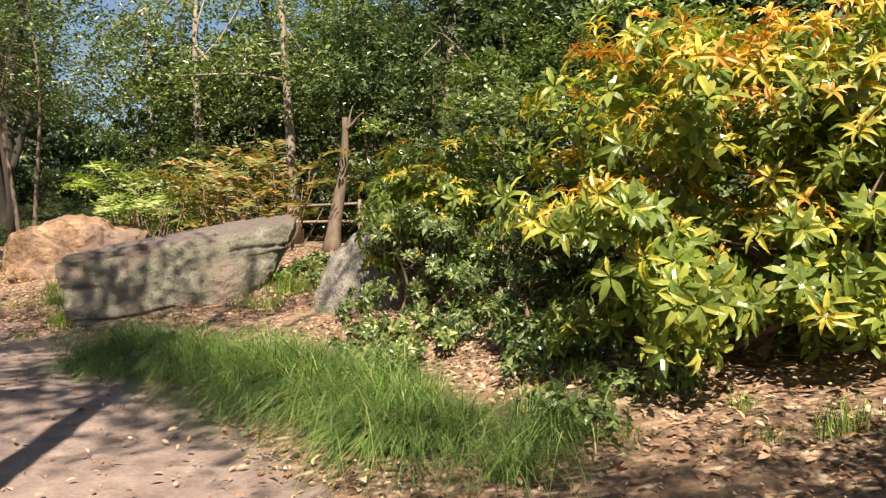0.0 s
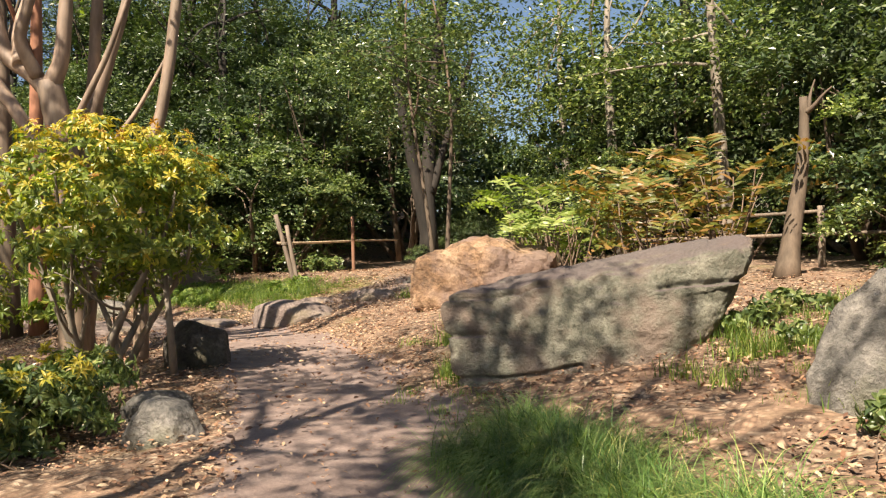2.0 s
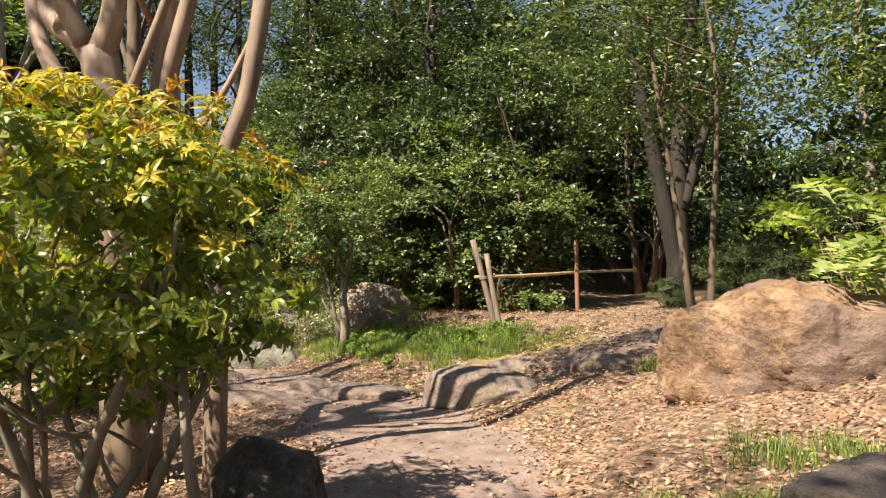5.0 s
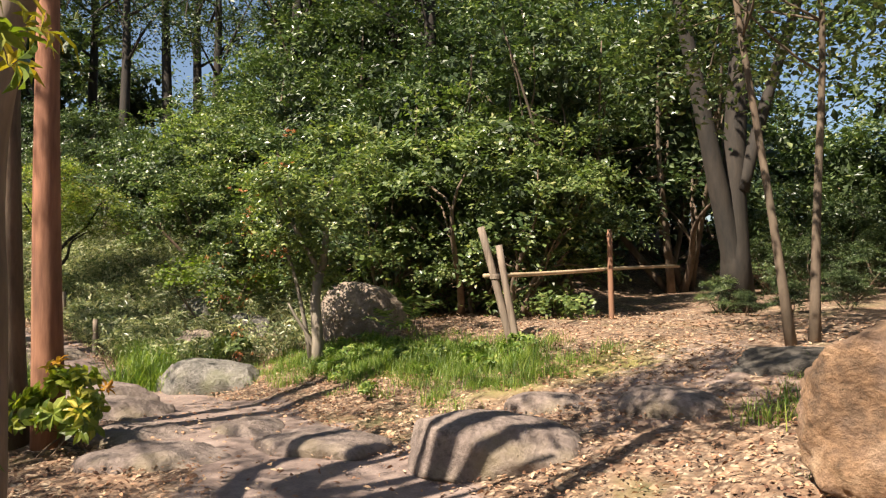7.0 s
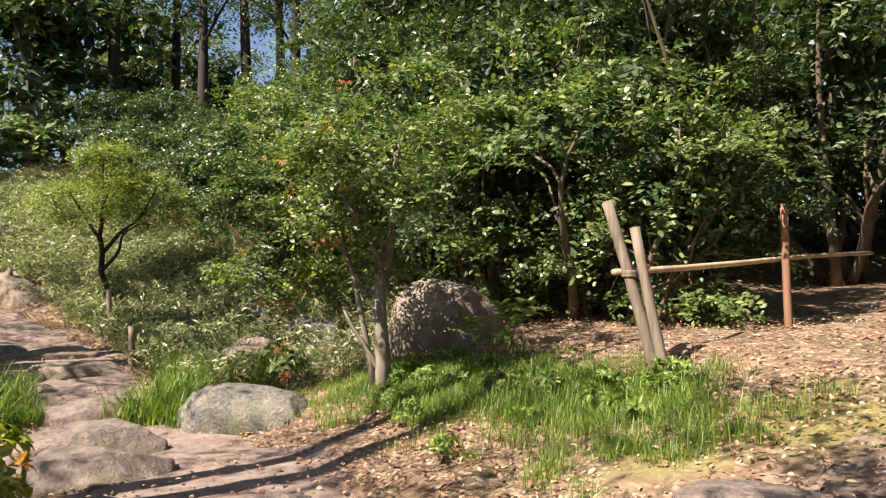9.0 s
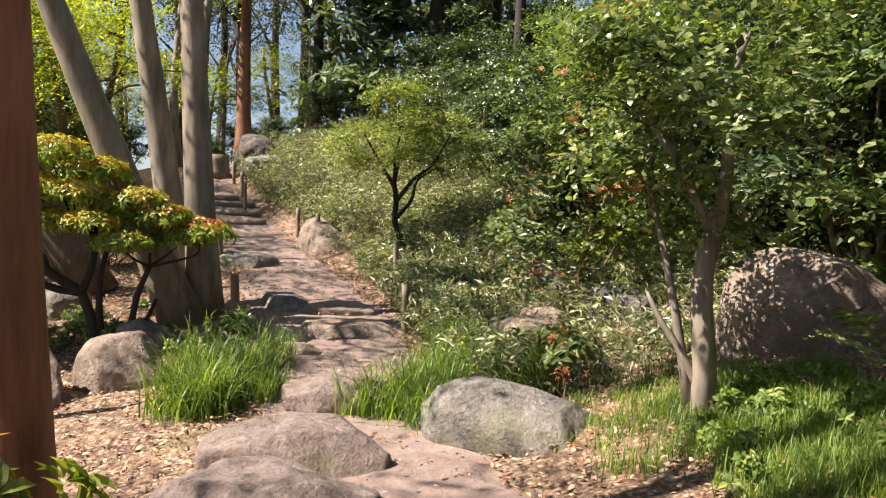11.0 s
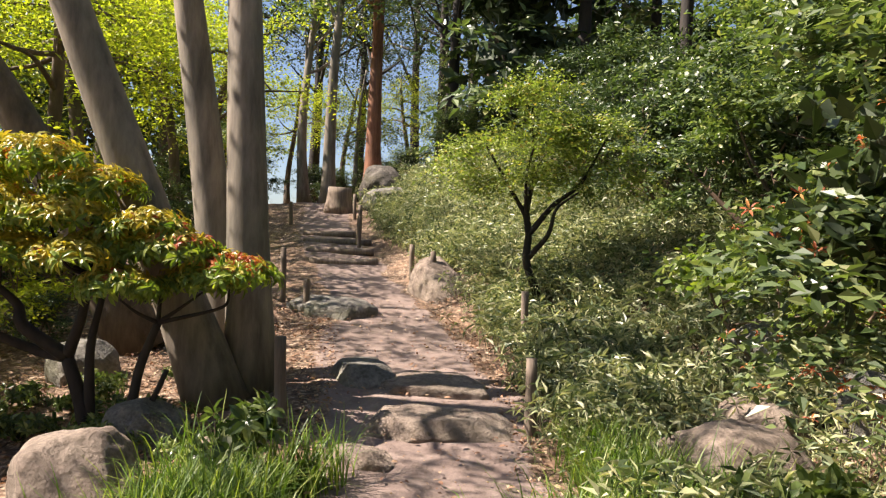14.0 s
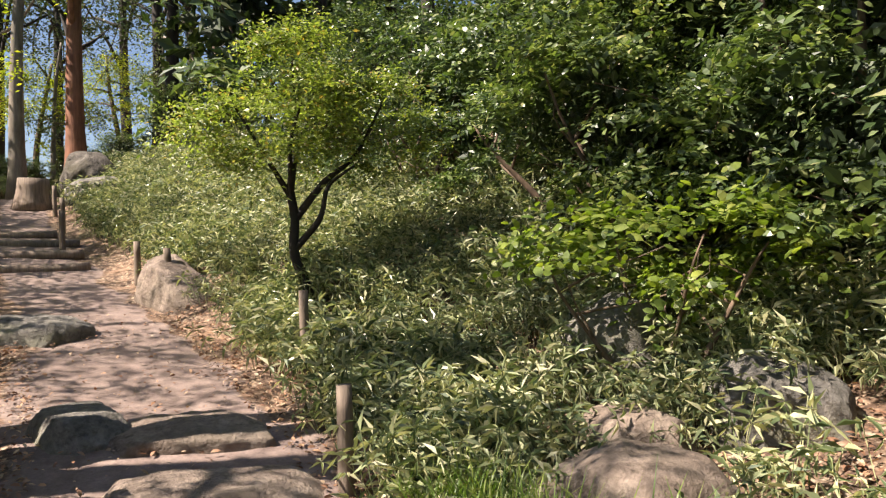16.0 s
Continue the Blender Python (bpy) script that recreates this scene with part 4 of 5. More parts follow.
plant_copies(w3, [(-29.5, 19.0, 0.8, 15), (-33.0, 17.2, 0.85, 75), (-27.5, 21.8, 0.85, 115), (-36.0, 21.5, 0.95, 165), (-31.5, 23.5, 0.9, 235), (-39.0, 18.0, 0.9, 325), (-17.9, 19.0, 0.85, 145), (-20.4, 20.0, 0.95, 215), (-23.5, 18.5, 0.9, 355), (-52.0, 6.0, 1.1, 40), (-50.0, 12.0, 1.2, 160), (-55.0, 9.0, 1.2, 280), (-48.0, 4.5, 1.1, 20), (-38.5, 11.0, 0.9, 0), (-41.0, 13.0, 1.0, 90), (-43.5, 8.0, 1.0, 200), (-36.5, 15.0, 1.0, 30), (-46.0, 10.5, 1.1, 130), (-33.0, 24.0, 1.0, 250), (-26.5, 29.0, 1.1, 80), (-44.0, 3.0, 1.0, 300), (-13.0, 32.0, 1.1, 10)])
# tall trees on the sunny side, whose crowns dapple the path
shade = tree("woodland_tree", 6.2, -4.5, 11.0, 0.12, "tall tree whose high crown shades the path", 425, M_BARK, (0.3, 0.3), (2.8, 2.8, 1.3), 9.2, M_MIDLEAF, 95, 25, 0.14, 0.03, 6)
plant_copies(shade, [(-4.2, -0.8, 1.0, 70), (-3.9, 1.4, 1.0, 150), (-11.3, 2.0, 1.0, 220), (3.1, -5.4, 1.0, 20), (-12.4, 3.4, 1.05, 300), (-0.8, -5.5, 1.0, 260), (-4.4, -3.4, 1.1, 330), (-10.5, -1.5, 1.15, 100), (-13.0, -1.5, 1.1, 190), (-16.3, 6.6, 0.8, 80), (1.2, -5.0, 0.95, 130), (2.6, -4.5, 0.95, 250), (-23.6, 2.8, 1.0, 40), (-1.9, 1.7, 0.97, 210)])
tree("broken_trunk", -1.95, 13.3, 3.9, 0.14, "weathered bare trunk leaning behind the shrubs", 431, M_BARK, (0.2, 0.3), (0.3, 0.3, 0.3), 4.0, None, 20, 4, 0.1, 0.05, 2)
tree("woodland_tree", -8.2, 14.85, 7.5, 0.042, "slender trunk in the light by the upper trail", 441, M_BARK, (-0.3, -0.3), (2.0, 2.0, 1.1), 5.0, M_DARKLEAF, 130, 30, 0.1, 0.05, 7)
tree("woodland_tree", -8.1, 15.1, 7.2, 0.045, "slender trunk in the light by the upper trail", 443, M_BARK, (-0.3, -0.15), (2.0, 2.0, 1.2), 5.5, M_DARKLEAF, 120, 30, 0.1, 0.05, 7)
tree("red_trunk_tree", -12.5, 9.72, 8.5, 0.14, "smooth red-brown trunk standing by the trail", 451, M_REDBARK, (0.1, -0.1), (1.6, 1.6, 1.0), 7.6, M_BRIGHT, 16, 20, 0.12, 0.012, 3, flare=0.1)
tree("woodland_tree", -12.85, 9.5, 8.0, 0.15, "dark smooth trunk beside the red-brown one", 452, M_BARK, (-0.2, -0.2), (1.4, 1.4, 1.0), 7.2, M_BRIGHT, 12, 20, 0.12, 0.015, 3, flare=0.1)
tree("red_trunk_tree", -38.8, 8.4, 14.0, 0.3, "straight red-brown trunk at the top of the slope", 453, M_REDBARK, (0.2, 0.2), (1.8, 1.8, 3.0), 12.0, M_CONIFER, 80, 20, 0.2, 0.01, 4, flare=0.5)
tree("woodland_tree", -38.0, 7.0, 12.0, 0.24, "pale grey forked trunk at the top of the slope", 455, M_BARKGREY, (0.5, 0.5), (2, 2, 2), 10.5, M_MIDLEAF, 60, 20, 0.2, 0.03, 5)
tree("woodland_tree", -39.0, 6.0, 12.0, 0.2, "pale grey trunk at the top of the slope", 457, M_BARKGREY, (-0.2, 0.2), (2, 2, 2), 10.5, M_MAPLE, 60, 20, 0.2, 0.03, 5)

# three leaning trunks beside the trail
tree("leaning_tree", -19.3, 9.28, 8.0, 0.24, "thick smooth grey trunk leaning over the rocks", 461, M_BARKGREY, (0.3, -2.6), (1.8, 1.8, 1.2), 7.4, M_MAPLE, 70, 22, 0.12, 0.02, 4, "leaning trunks", flare=0.25)
tree("leaning_tree", -19.95, 9.15, 8.5, 0.21, "smooth grey trunk with a knot beside the trail", 463, M_BARKGREY, (0.1, -0.95), (1.8, 1.8, 1.2), 7.9, M_MAPLE, 70, 22, 0.12, 0.02, 4, "leaning trunks", flare=0.25)
tree("leaning_tree", -19.55, 9.5, 8.8, 0.22, "straight dark grey trunk beside the trail", 465, M_BARKGREY, (-0.1, -0.45), (1.8, 1.8, 1.2), 8.2, M_MAPLE, 70, 22, 0.12, 0.008, 4, "leaning trunks", flare=0.2)
tree("leaning_tree", -21.6, 7.6, 7.0, 0.3, "dark trunk leaning out over the slope", 467, M_BARK, (0.4, -3.6), (1.8, 1.8, 1.2), 6.0, M_MAPLE, 70, 22, 0.12, 0.03, 4, "leaning trunks")

# pale smooth-barked trees behind the yellow shrub
def side(a, b, z):
    """A place a metres across and b metres further back, as one comes up the path."""
    return (0.84 * a - 0.54 * b, 0.54 * a + 0.84 * b, z)


zc = h(-8.95, 7.95)
crape = thing("smooth_bark_tree", -8.95, 7.95, zc - 0.05, "pale smooth-barked tree dividing into thick limbs", "tree", "smooth-barked trees")
F = 3.86 - zc
limbs(crape, "trunk", M_CRAPE, [(0.18, 0.14, (0, 0, 0), side(-0.02, 0, 1.2), side(-0.12, 0, F - 0.75), side(-0.3, 0, F))])
limbs(crape, "limb", M_CRAPE, [
    (0.115, 0.06, side(-0.26, 0, F - 0.15), side(-0.5, 0.05, F + 0.1), side(-0.85, 0.1, F + 0.32), side(-0.98, 0.1, F + 0.9), side(-1.2, 0.2, F + 2.4)),
    (0.11, 0.06, side(-0.3, 0, F - 0.1), side(-0.13, -0.05, F + 0.22), side(-0.08, -0.05, F + 0.9), side(0.05, -0.1, F + 2.6)),
    (0.085, 0.045, side(-0.42, 0, F + 0.05), side(-0.58, -0.15, F + 0.45), side(-0.4, -0.2, F + 0.95), side(-0.45, -0.3, F + 2.5)),
    (0.09, 0.05, side(-0.62, 0, F + 0.2), side(-0.8, 0.3, F + 0.7), side(-0.65, 0.45, F + 1.4), side(-0.8, 0.6, F + 2.6)),
    (0.045, 0.02, side(-0.1, -0.1, F - 0.75), side(0.2, -0.15, F - 0.2), side(0.42, -0.2, F + 0.2), side(0.68, -0.2, F + 0.9), side(1.1, -0.3, F + 2.2)),
    (0.1, 0.06, side(0.03, 0.05, 0.7), side(-0.25, 0.15, F - 1.1), side(-0.75, 0.25, F - 0.35), side(-1.3, 0.4, F + 0.35), side(-1.6, 0.5, F + 2.2)),
    (0.05, 0.03, side(-0.05, 0.0, 1.3), side(-0.45, -0.25, F - 1.25), side(-0.9, -0.4, F - 0.9), side(-1.5, -0.6, F - 0.3))])
leafy(crape, side(-0.3, 0.3, F + 2.9), (2.0, 2.0, 0.9), 471, 22, 25, 0.12, M_MIDLEAF)
zc = h(-9.1, 8.2)
twin = thing("smooth_bark_tree", -9.1, 8.2, zc - 0.05, "slender forked pale trunk behind the yellow shrub", "tree", "smooth-barked trees")
limbs(twin, "trunk", M_CRAPE, [(0.12, 0.05, (0, 0, 0), side(-0.08, 0, 1.5), side(-0.05, 0, 2.5), side(0.08, 0, 3.3), side(0.12, 0, 4.4), side(0.3, 0.1, 5.8))])
limbs(twin, "limb", M_CRAPE, [(0.085, 0.04, side(0.03, 0, 2.9), side(0.2, -0.03, 3.4), side(0.45, -0.05, 4.2), side(0.75, 0, 5.6)), (0.04, 0.02, side(0.0, 0, 2.2), side(0.3, 0.1, 2.75), side(0.55, 0.15, 3.1), side(0.95, 0.2, 3.9)), (0.09, 0.05, (0.0, 0, 0.4), side(0.12, 0.05, 1.6), side(0.14, 0.05, 2.5), side(0.1, 0.1, 3.2))])
leafy(twin, side(0.4, 0.2, 6.0), (1.4, 1.4, 0.8), 475, 14, 22, 0.12, M_MIDLEAF)
zc = h(-8.4, 8.42)
bent = thing("smooth_bark_tree", -8.4, 8.42, zc - 0.05, "slender curving pale trunk beside the trail", "tree", "smooth-barked trees")
limbs(bent, "trunk", M_CRAPE, [(0.09, 0.06, (0, 0, 0), side(0.0, 0, 1.2), side(-0.04, 0, 2.0), side(0.06, 0, 2.5), side(0.22, 0, 2.85), side(0.33, 0, 3.5), side(0.42, 0, 4.3), side(0.6, 0.1, 6.0))])
leafy(bent, side(0.6, 0.2, 6.2), (1.5, 1.6, 0.8), 477, 120, 24, 0.12, M_MIDLEAF)

# tree with red young leaves beside the grey stones
redtip = broadleaf("young_tree", -13.95, 13.38, 3.15, (1.25, 1.0, 1.25), "small tree with pale forked trunk and red young leaves", 501, 210, 55, 0.066, M_MIDLEAF, 0.04, M_BARKGREY, 0.17, 1, "tree", rich=False, inner=500)
for name, a, b, r0, r1 in (("trunk", (0, 0, -0.1), (-0.06, 0.1, 1.25), 0.085, 0.064), ("branch", (-0.06, 0.1, 1.2), (-0.5, -0.3, 2.3), 0.045, 0.02), ("branch", (-0.06, 0.1, 1.2), (0.05, 0.25, 2.6), 0.052, 0.02), ("branch", (0.03, -0.02, 0.2), (-0.2, -0.3, 0.85), 0.032, 0.015)):
    v, f, _ = limb(a, b, r0, r1, 0.1, 8, 508, 10)
    part(name, mesh("young_tree_" + name, v, f, M_BARKGREY, True), redtip)
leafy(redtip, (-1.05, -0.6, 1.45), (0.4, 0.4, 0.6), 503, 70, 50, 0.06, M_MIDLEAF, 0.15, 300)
rt = np.random.default_rng(507)
hub = np.array([-1.08, -0.68, 1.2]) + rt.normal(size=(15, 3)) * np.array([0.17, 0.2, 0.45])
hub = np.concatenate([hub, np.array([-0.3, -0.6, 2.0]) + rt.normal(size=(7, 3)) * np.array([0.5, 0.3, 0.5])])
tips = hub[:, None] + rt.normal(size=(22, 9, 3)) * np.array([0.08, 0.08, 0.045])
part("new_growth", mesh("young_tree_red", *rosettes(tips.reshape(-1, 3), np.tile([0.3, -0.5, 0.8], (198, 1)), 6, 0.036, 506, 0.26, 0.5), M_RED), redtip, "red young leaves", "stuff")

# small dark tree on the bamboo-grass slope
zc = h(-22.45, 12.5)
small = thing("small_tree", -22.45, 12.5, zc - 0.05, "small feathery tree with a dark twisted trunk", "tree")
limbs(small, "trunk", M_DARKBARK_SHADE, [(0.06, 0.045, (0, 0, -0.1), (0, -0.1, 0.35), (0.02, -0.24, 0.7), (0, -0.2, 1.05), (0, -0.26, 1.4))], 9)
limbs(small, "branch", M_DARKBARK_SHADE, [
    (0.036, 0.012, (0, -0.25, 1.3), (0.05, -0.5, 1.7), (0.1, -0.8, 2.2)), (0.036, 0.012, (0, -0.26, 1.35), (-0.1, -0.15, 1.9), (0.05, -0.2, 2.7)),
    (0.045, 0.012, (0, -0.2, 1.05), (0.1, 0.1, 1.45), (0.05, 0.45, 1.7), (0.1, 0.75, 2.3)), (0.04, 0.012, (0.02, -0.2, 0.75), (0.15, 0.05, 1.05), (0.1, 0.12, 1.4), (0.2, 0.4, 1.6)),
    (0.03, 0.01, (0, -0.24, 1.3), (0.4, -0.3, 1.8), (0.7, -0.2, 2.2)), (0.03, 0.01, (0, -0.24, 1.3), (-0.4, -0.1, 1.9), (-0.7, 0.1, 2.3))], 7)
for k, (mid, radii, n) in enumerate((((0.1, -0.85, 2.05), (0.5, 0.5, 0.3), 70), ((0.1, 0.65, 2.25), (0.5, 0.55, 0.3), 70), ((0, -0.2, 2.75), (0.65, 0.6, 0.32), 90), ((-0.45, 0.1, 2.2), (0.5, 0.5, 0.3), 50), ((0.5, -0.2, 2.05), (0.45, 0.5, 0.28), 50), ((0.1, -0.95, 1.6), (0.3, 0.35, 0.2), 30), ((0.15, -0.4, 1.85), (0.35, 0.4, 0.25), 40), ((0.1, 0.4, 1.85), (0.35, 0.4, 0.25), 40), ((0, 0, 2.35), (0.5, 0.5, 0.3), 50), ((0.1, 1.0, 1.9), (0.3, 0.3, 0.2), 25))):
    leafy(small, mid, radii, 511 + 5 * k, int(n * 0.7), 45, 0.06, M_FEATHER, 0.19)


def tiered_shrub(x, y, tiers, label, seed):
    """A shrub whose leaves stand in flat tiers on twisted bare branches, yellow or red at the top of each tier."""
    z = h(x, y)
    ob = thing("flowering_shrub", x, y, z - 0.04, label, "shrub")
    r = np.random.default_rng(seed)
    green, young, red = [], [], []
    heart = np.array([0, -0.2, 0.7])
    hubs = [np.array(p) for p in ((0.05, 0.55, 1.0), (-0.05, -0.05, 1.35), (0.05, -0.75, 1.25), (-0.1, -1.3, 1.3))]
    limbs(ob, "branch", M_DARKBARK_SHADE, [(0.05, 0.03, (0, 0.02, 0.1), (0.05, 0.35, 0.3), (0.02, 0.4, 0.65), tuple(hubs[0])), (0.05, 0.03, tuple(heart), (0.1, -0.05, 1.0), tuple(hubs[1])),
                                     (0.06, 0.03, tuple(heart), (0.08, -0.55, 0.95), (0.0, -0.6, 1.1), tuple(hubs[2])), (0.055, 0.025, tuple(heart), (-0.1, -0.5, 0.72), (0.05, -1.0, 0.95), tuple(hubs[3]))], 8)
    for i, (dx, dy, top, size, hue) in enumerate(tiers):
        size *= 1.22
        mid = np.array([dx, dy - y, top - z])
        hub = min(hubs, key=lambda p: np.linalg.norm(p - mid))
        knee = hub + (mid - hub) * np.array([0.6, 0.6, 0.3]) + r.normal(size=3) * 0.07
        limbs(ob, "twig", M_DARKBARK_SHADE, [(0.02, 0.008, tuple(hub), tuple(knee), tuple(mid - np.array([0, 0, size * 0.3])))], 6)
        n = int(115 * (size / 0.35) ** 1.5)
        q = unit(r.normal(size=(n, 3)))
        q[:, 2] = np.abs(q[:, 2]) * 0.95 - 0.25
        C = mid + q * size * (0.75 + 0.3 * r.random((n, 1))) * np.array([1, 1, 0.55])
        O = unit(q + np.array([0, 0, 0.35]))
        up = q[:, 2] + r.normal(size=n) * 0.12
        fresh = up > (0.3, 0.02, 0.2)[hue]
        green.append((C[~fresh], O[~fresh]))
        pink = fresh & (r.random(n) < (0.02, 0.05, 0.55)[hue])
        red.append((C[pink], O[pink]))
        young.append((C[fresh & ~pink], O[fresh & ~pink]))
    for name, rows, size, mat, label in (("foliage", green, 0.1, M_BRIGHT, ""), ("new_growth", young, 0.09, M_YELLOW, "yellow young leaves"), ("shoot_tip", red, 0.075, M_RED, "orange and red shoot tips")):
        C, O = (np.concatenate([p[k] for p in rows]) for k in (0, 1))
        part(name, mesh("tiered_" + name, *rosettes(C, O, 7, size, seed + len(name), 0.36, 0.1 if name == "foliage" else 0.35, True, 0.4), mat), ob, label, "stuff")
    limbs(ob, "stem", M_DARKBARK_SHADE, [(0.075, 0.05, (0, 0, -0.1), (0.02, -0.05, 0.3), tuple(heart)), (0.04, 0.02, (0, 0.02, 0), (0.05, 0.3, 0.2), (0, 0.5, 0.35), (0.02, 0.62, 0.62)), (0.05, 0.02, (0, 0, 0.1), (0.05, 0.0, 0.8), (0, 0.1, 1.3))], 9)


tiered_shrub(-18.6, 8.45, [(0, 9.55, 1.97, 0.3, 2), (0.05, 9.15, 2.15, 0.28, 2), (-0.15, 8.6, 2.15, 0.36, 1), (0.1, 8.2, 2.38, 0.32, 1), (-0.2, 8.35, 2.65, 0.33, 1), (0, 7.95, 2.85, 0.35, 1), (0.15, 7.6, 2.45, 0.4, 1),
                           (-0.3, 7.2, 2.75, 0.38, 1), (0.1, 6.85, 2.3, 0.42, 1), (0.2, 6.6, 1.75, 0.36, 1), (-0.1, 7.3, 2.05, 0.33, 0), (-0.4, 6.45, 2.6, 0.42, 1), (0.3, 7.05, 1.7, 0.3, 0), (-0.3, 6.1, 2.1, 0.42, 1), (0.2, 8.75, 1.85, 0.28, 0), (0.05, 8.9, 2.32, 0.27, 1), (-0.1, 9.3, 1.9, 0.26, 1), (0.25, 8.4, 2.05, 0.3, 1), (0.1, 7.75, 2.1, 0.34, 1), (0.2, 7.2, 2.4, 0.34, 1), (0.1, 6.3, 2.35, 0.36, 1)],
             "spreading shrub with yellow and red tips in flat tiers", 231)
broadleaf("leafy_shrub", -18.75, 14.25, 2.05, (0.9, 1.15, 0.4), "shrub with bright lobed leaves before the shaded rocks", 521, 90, 26, 0.085, M_BRIGHT, 0.03, M_TWIG, 0.18, 4, rich=False, aspect=0.6)

r = random.Random(83)
for i in range(78):
    x, y = r.uniform(0.35, 2.9), r.uniform(2.9, 5.4)
    if i > 51:
        x, y = r.uniform(-0.7, 1.1), r.uniform(4.7, 6.1)
    elif i > 25:
        x, y = r.uniform(-14.2, -10.8), 13.75 + r.gauss(0, 0.4)
    elif i > 17:
        x, y = r.uniform(-1.9, -0.6), r.uniform(8.2, 9.6)
    if i % 3 == 0 and i < 18:
        x, y = x - 1.5, y + 1.8
    rosette_bush("ground_plant", x, y, h(x, y) + 0.13, (0.2, 0.2, 0.08), "low leafy green plant among dry leaves", 840 + i, 16, 0.055 if 25 < i < 52 else 0.07, (0.0, 0.0), None, 3, leaf=M_GRASS if 25 < i < 52 else M_MIDLEAF, k=6, aspect=0.5, stem_r=0.004)
for x, y, hi, n in ((-17.3, 10.05, 0.45, 26), (-15.4, 13.0, 0.4, 20), (-16.0, 13.1, 0.5, 24)):
    rosette_bush("broadleaf_plant", x, y, h(x, y) + hi, (0.28, 0.28, 0.22), "green broad-leaved plant in the trailside grass", int(900 - 10 * x), n, 0.12, (0.0, 0.0), None, 4, leaf=M_MIDLEAF, k=6, aspect=0.45, stem_r=0.008)

for k, (x, y) in enumerate(along([(-17.6, 8.0), (-18.2, 7.2), (-19.4, 7.4), (-18.9, 8.6), (-18.1, 9.6)], 22, 0.35, 97)):
    rosette_bush("ground_plant", x, y, h(x, y) + 0.14, (0.26, 0.26, 0.12), "low leafy green plant among dry leaves", 1000 + k, 22, 0.075, (0.0, 0.0), None, 3, leaf=M_MIDLEAF, k=6, aspect=0.45, stem_r=0.004)
rock("boulder", -20.4, 7.5, 1.15, (0.45, 0.35, 0.35), 30, M_GREYSTONE, "grey rock on the slope behind the shrub", 91, 2.8, (0, 0), 15, 0.08)
rock("boulder", -19.6, 6.6, 0.95, (0.4, 0.35, 0.3), 80, M_TANSTONE, "tan rock on the slope behind the shrub", 93, 2.8, (0, 0), 15, 0.08)
rosette_bush("flowering_shrub", -18.9, 6.5, 1.15, (0.7, 0.7, 0.35), "low green shrub among the rocks", 291, 200, 0.08, (0.15, 0.0))
stump = thing("tree_stump", -34.3, 7.95, h(-34.3, 7.95) - 0.05, "sawn brown tree stump at the crest of the trail", "stump")
v, f, _ = limb((0, 0, 0), (0.02, 0.03, 0.75), 0.4, 0.34, 0.02, 5, 95, 14, 0.2)
part("trunk", mesh("stump", v, f, M_POST, True), stump)

# hillside evergreens
e3 = broadleaf("hillside_shrub", -22.0, 15.2, 3.4, (1.5, 1.4, 1.1), "evergreen shrub on the shaded hillside", 531, 180, 50, 0.078, M_DARKLEAF, 0.045, M_TWIG, 0.2, 5, group="hillside shrubs", inner=1600)
plant_copies(e3, [(-20.6, 5.6, 0.32, 65), (-21.6, 6.4, 0.3, 145), (-19.4, 5.2, 0.3, 225), (-23.2, 7.4, 0.35, 305), (-18.0, 5.6, 0.3, 20), (-25.0, 7.2, 0.4, 100), (-23.5, 5.2, 0.55, 25), (-21.8, 3.2, 0.6, 85), (-26.2, 4.4, 0.65, 155), (-24.4, 1.2, 0.8, 235), (-29.0, 4.6, 0.75, 305), (-28.0, 0.6, 0.9, 45), (-22.0, -1.0, 0.9, 115), (-33.0, 4.0, 0.8, 195), (-37.0, 11.2, 0.8, 15), (-39.0, 12.6, 0.9, 95), (-37.5, 4.6, 0.7, 175), (-40.5, 9.6, 0.6, 255), (-24.6, 14.6, 0.9, 40), (-20.0, 16.0, 0.9, 100), (-26.8, 15.6, 1.1, 180), (-23.5, 17.6, 1.3, 260), (-28.6, 13.8, 0.9, 300), (-30.6, 15.4, 1.2, 20), (-19.6, 18.2, 1.2, 70), (-27.0, 18.6, 1.5, 140), (-33.5, 14.6, 1.2, 200), (-42.0, 6.6, 0.6, 10), (-43.0, 8.8, 0.65, 130), (-44.5, 5.4, 0.75, 240), (-46.0, 7.6, 0.9, 310)])
plant_copies(e3, [(-11.2, 22.4, 0.5, 30), (-12.4, 23.6, 0.55, 110), (-10.4, 24.6, 0.55, 190), (-12.0, 26.4, 0.85, 270), (-13.6, 25.6, 0.7, 340), (-14.4, 28.6, 1.1, 60), (-11.6, 29.4, 1.1, 140), (-16.2, 31.0, 1.25, 220), (-13.6, 33.0, 1.35, 300), (-10.0, 21.4, 0.42, 75), (-9.9, 18.7, 0.2, 15), (-10.9, 18.6, 0.24, 95), (-10.3, 18.2, 0.16, 215), (-9.4, 19.3, 0.26, 300)], glade=False)

plant_copies(far_tree, [(-12.5, 31.0, 0.5, 40), (-14.8, 33.5, 0.55, 130), (-10.8, 34.0, 0.55, 220), (-17.0, 35.5, 0.6, 310)], glade=False)

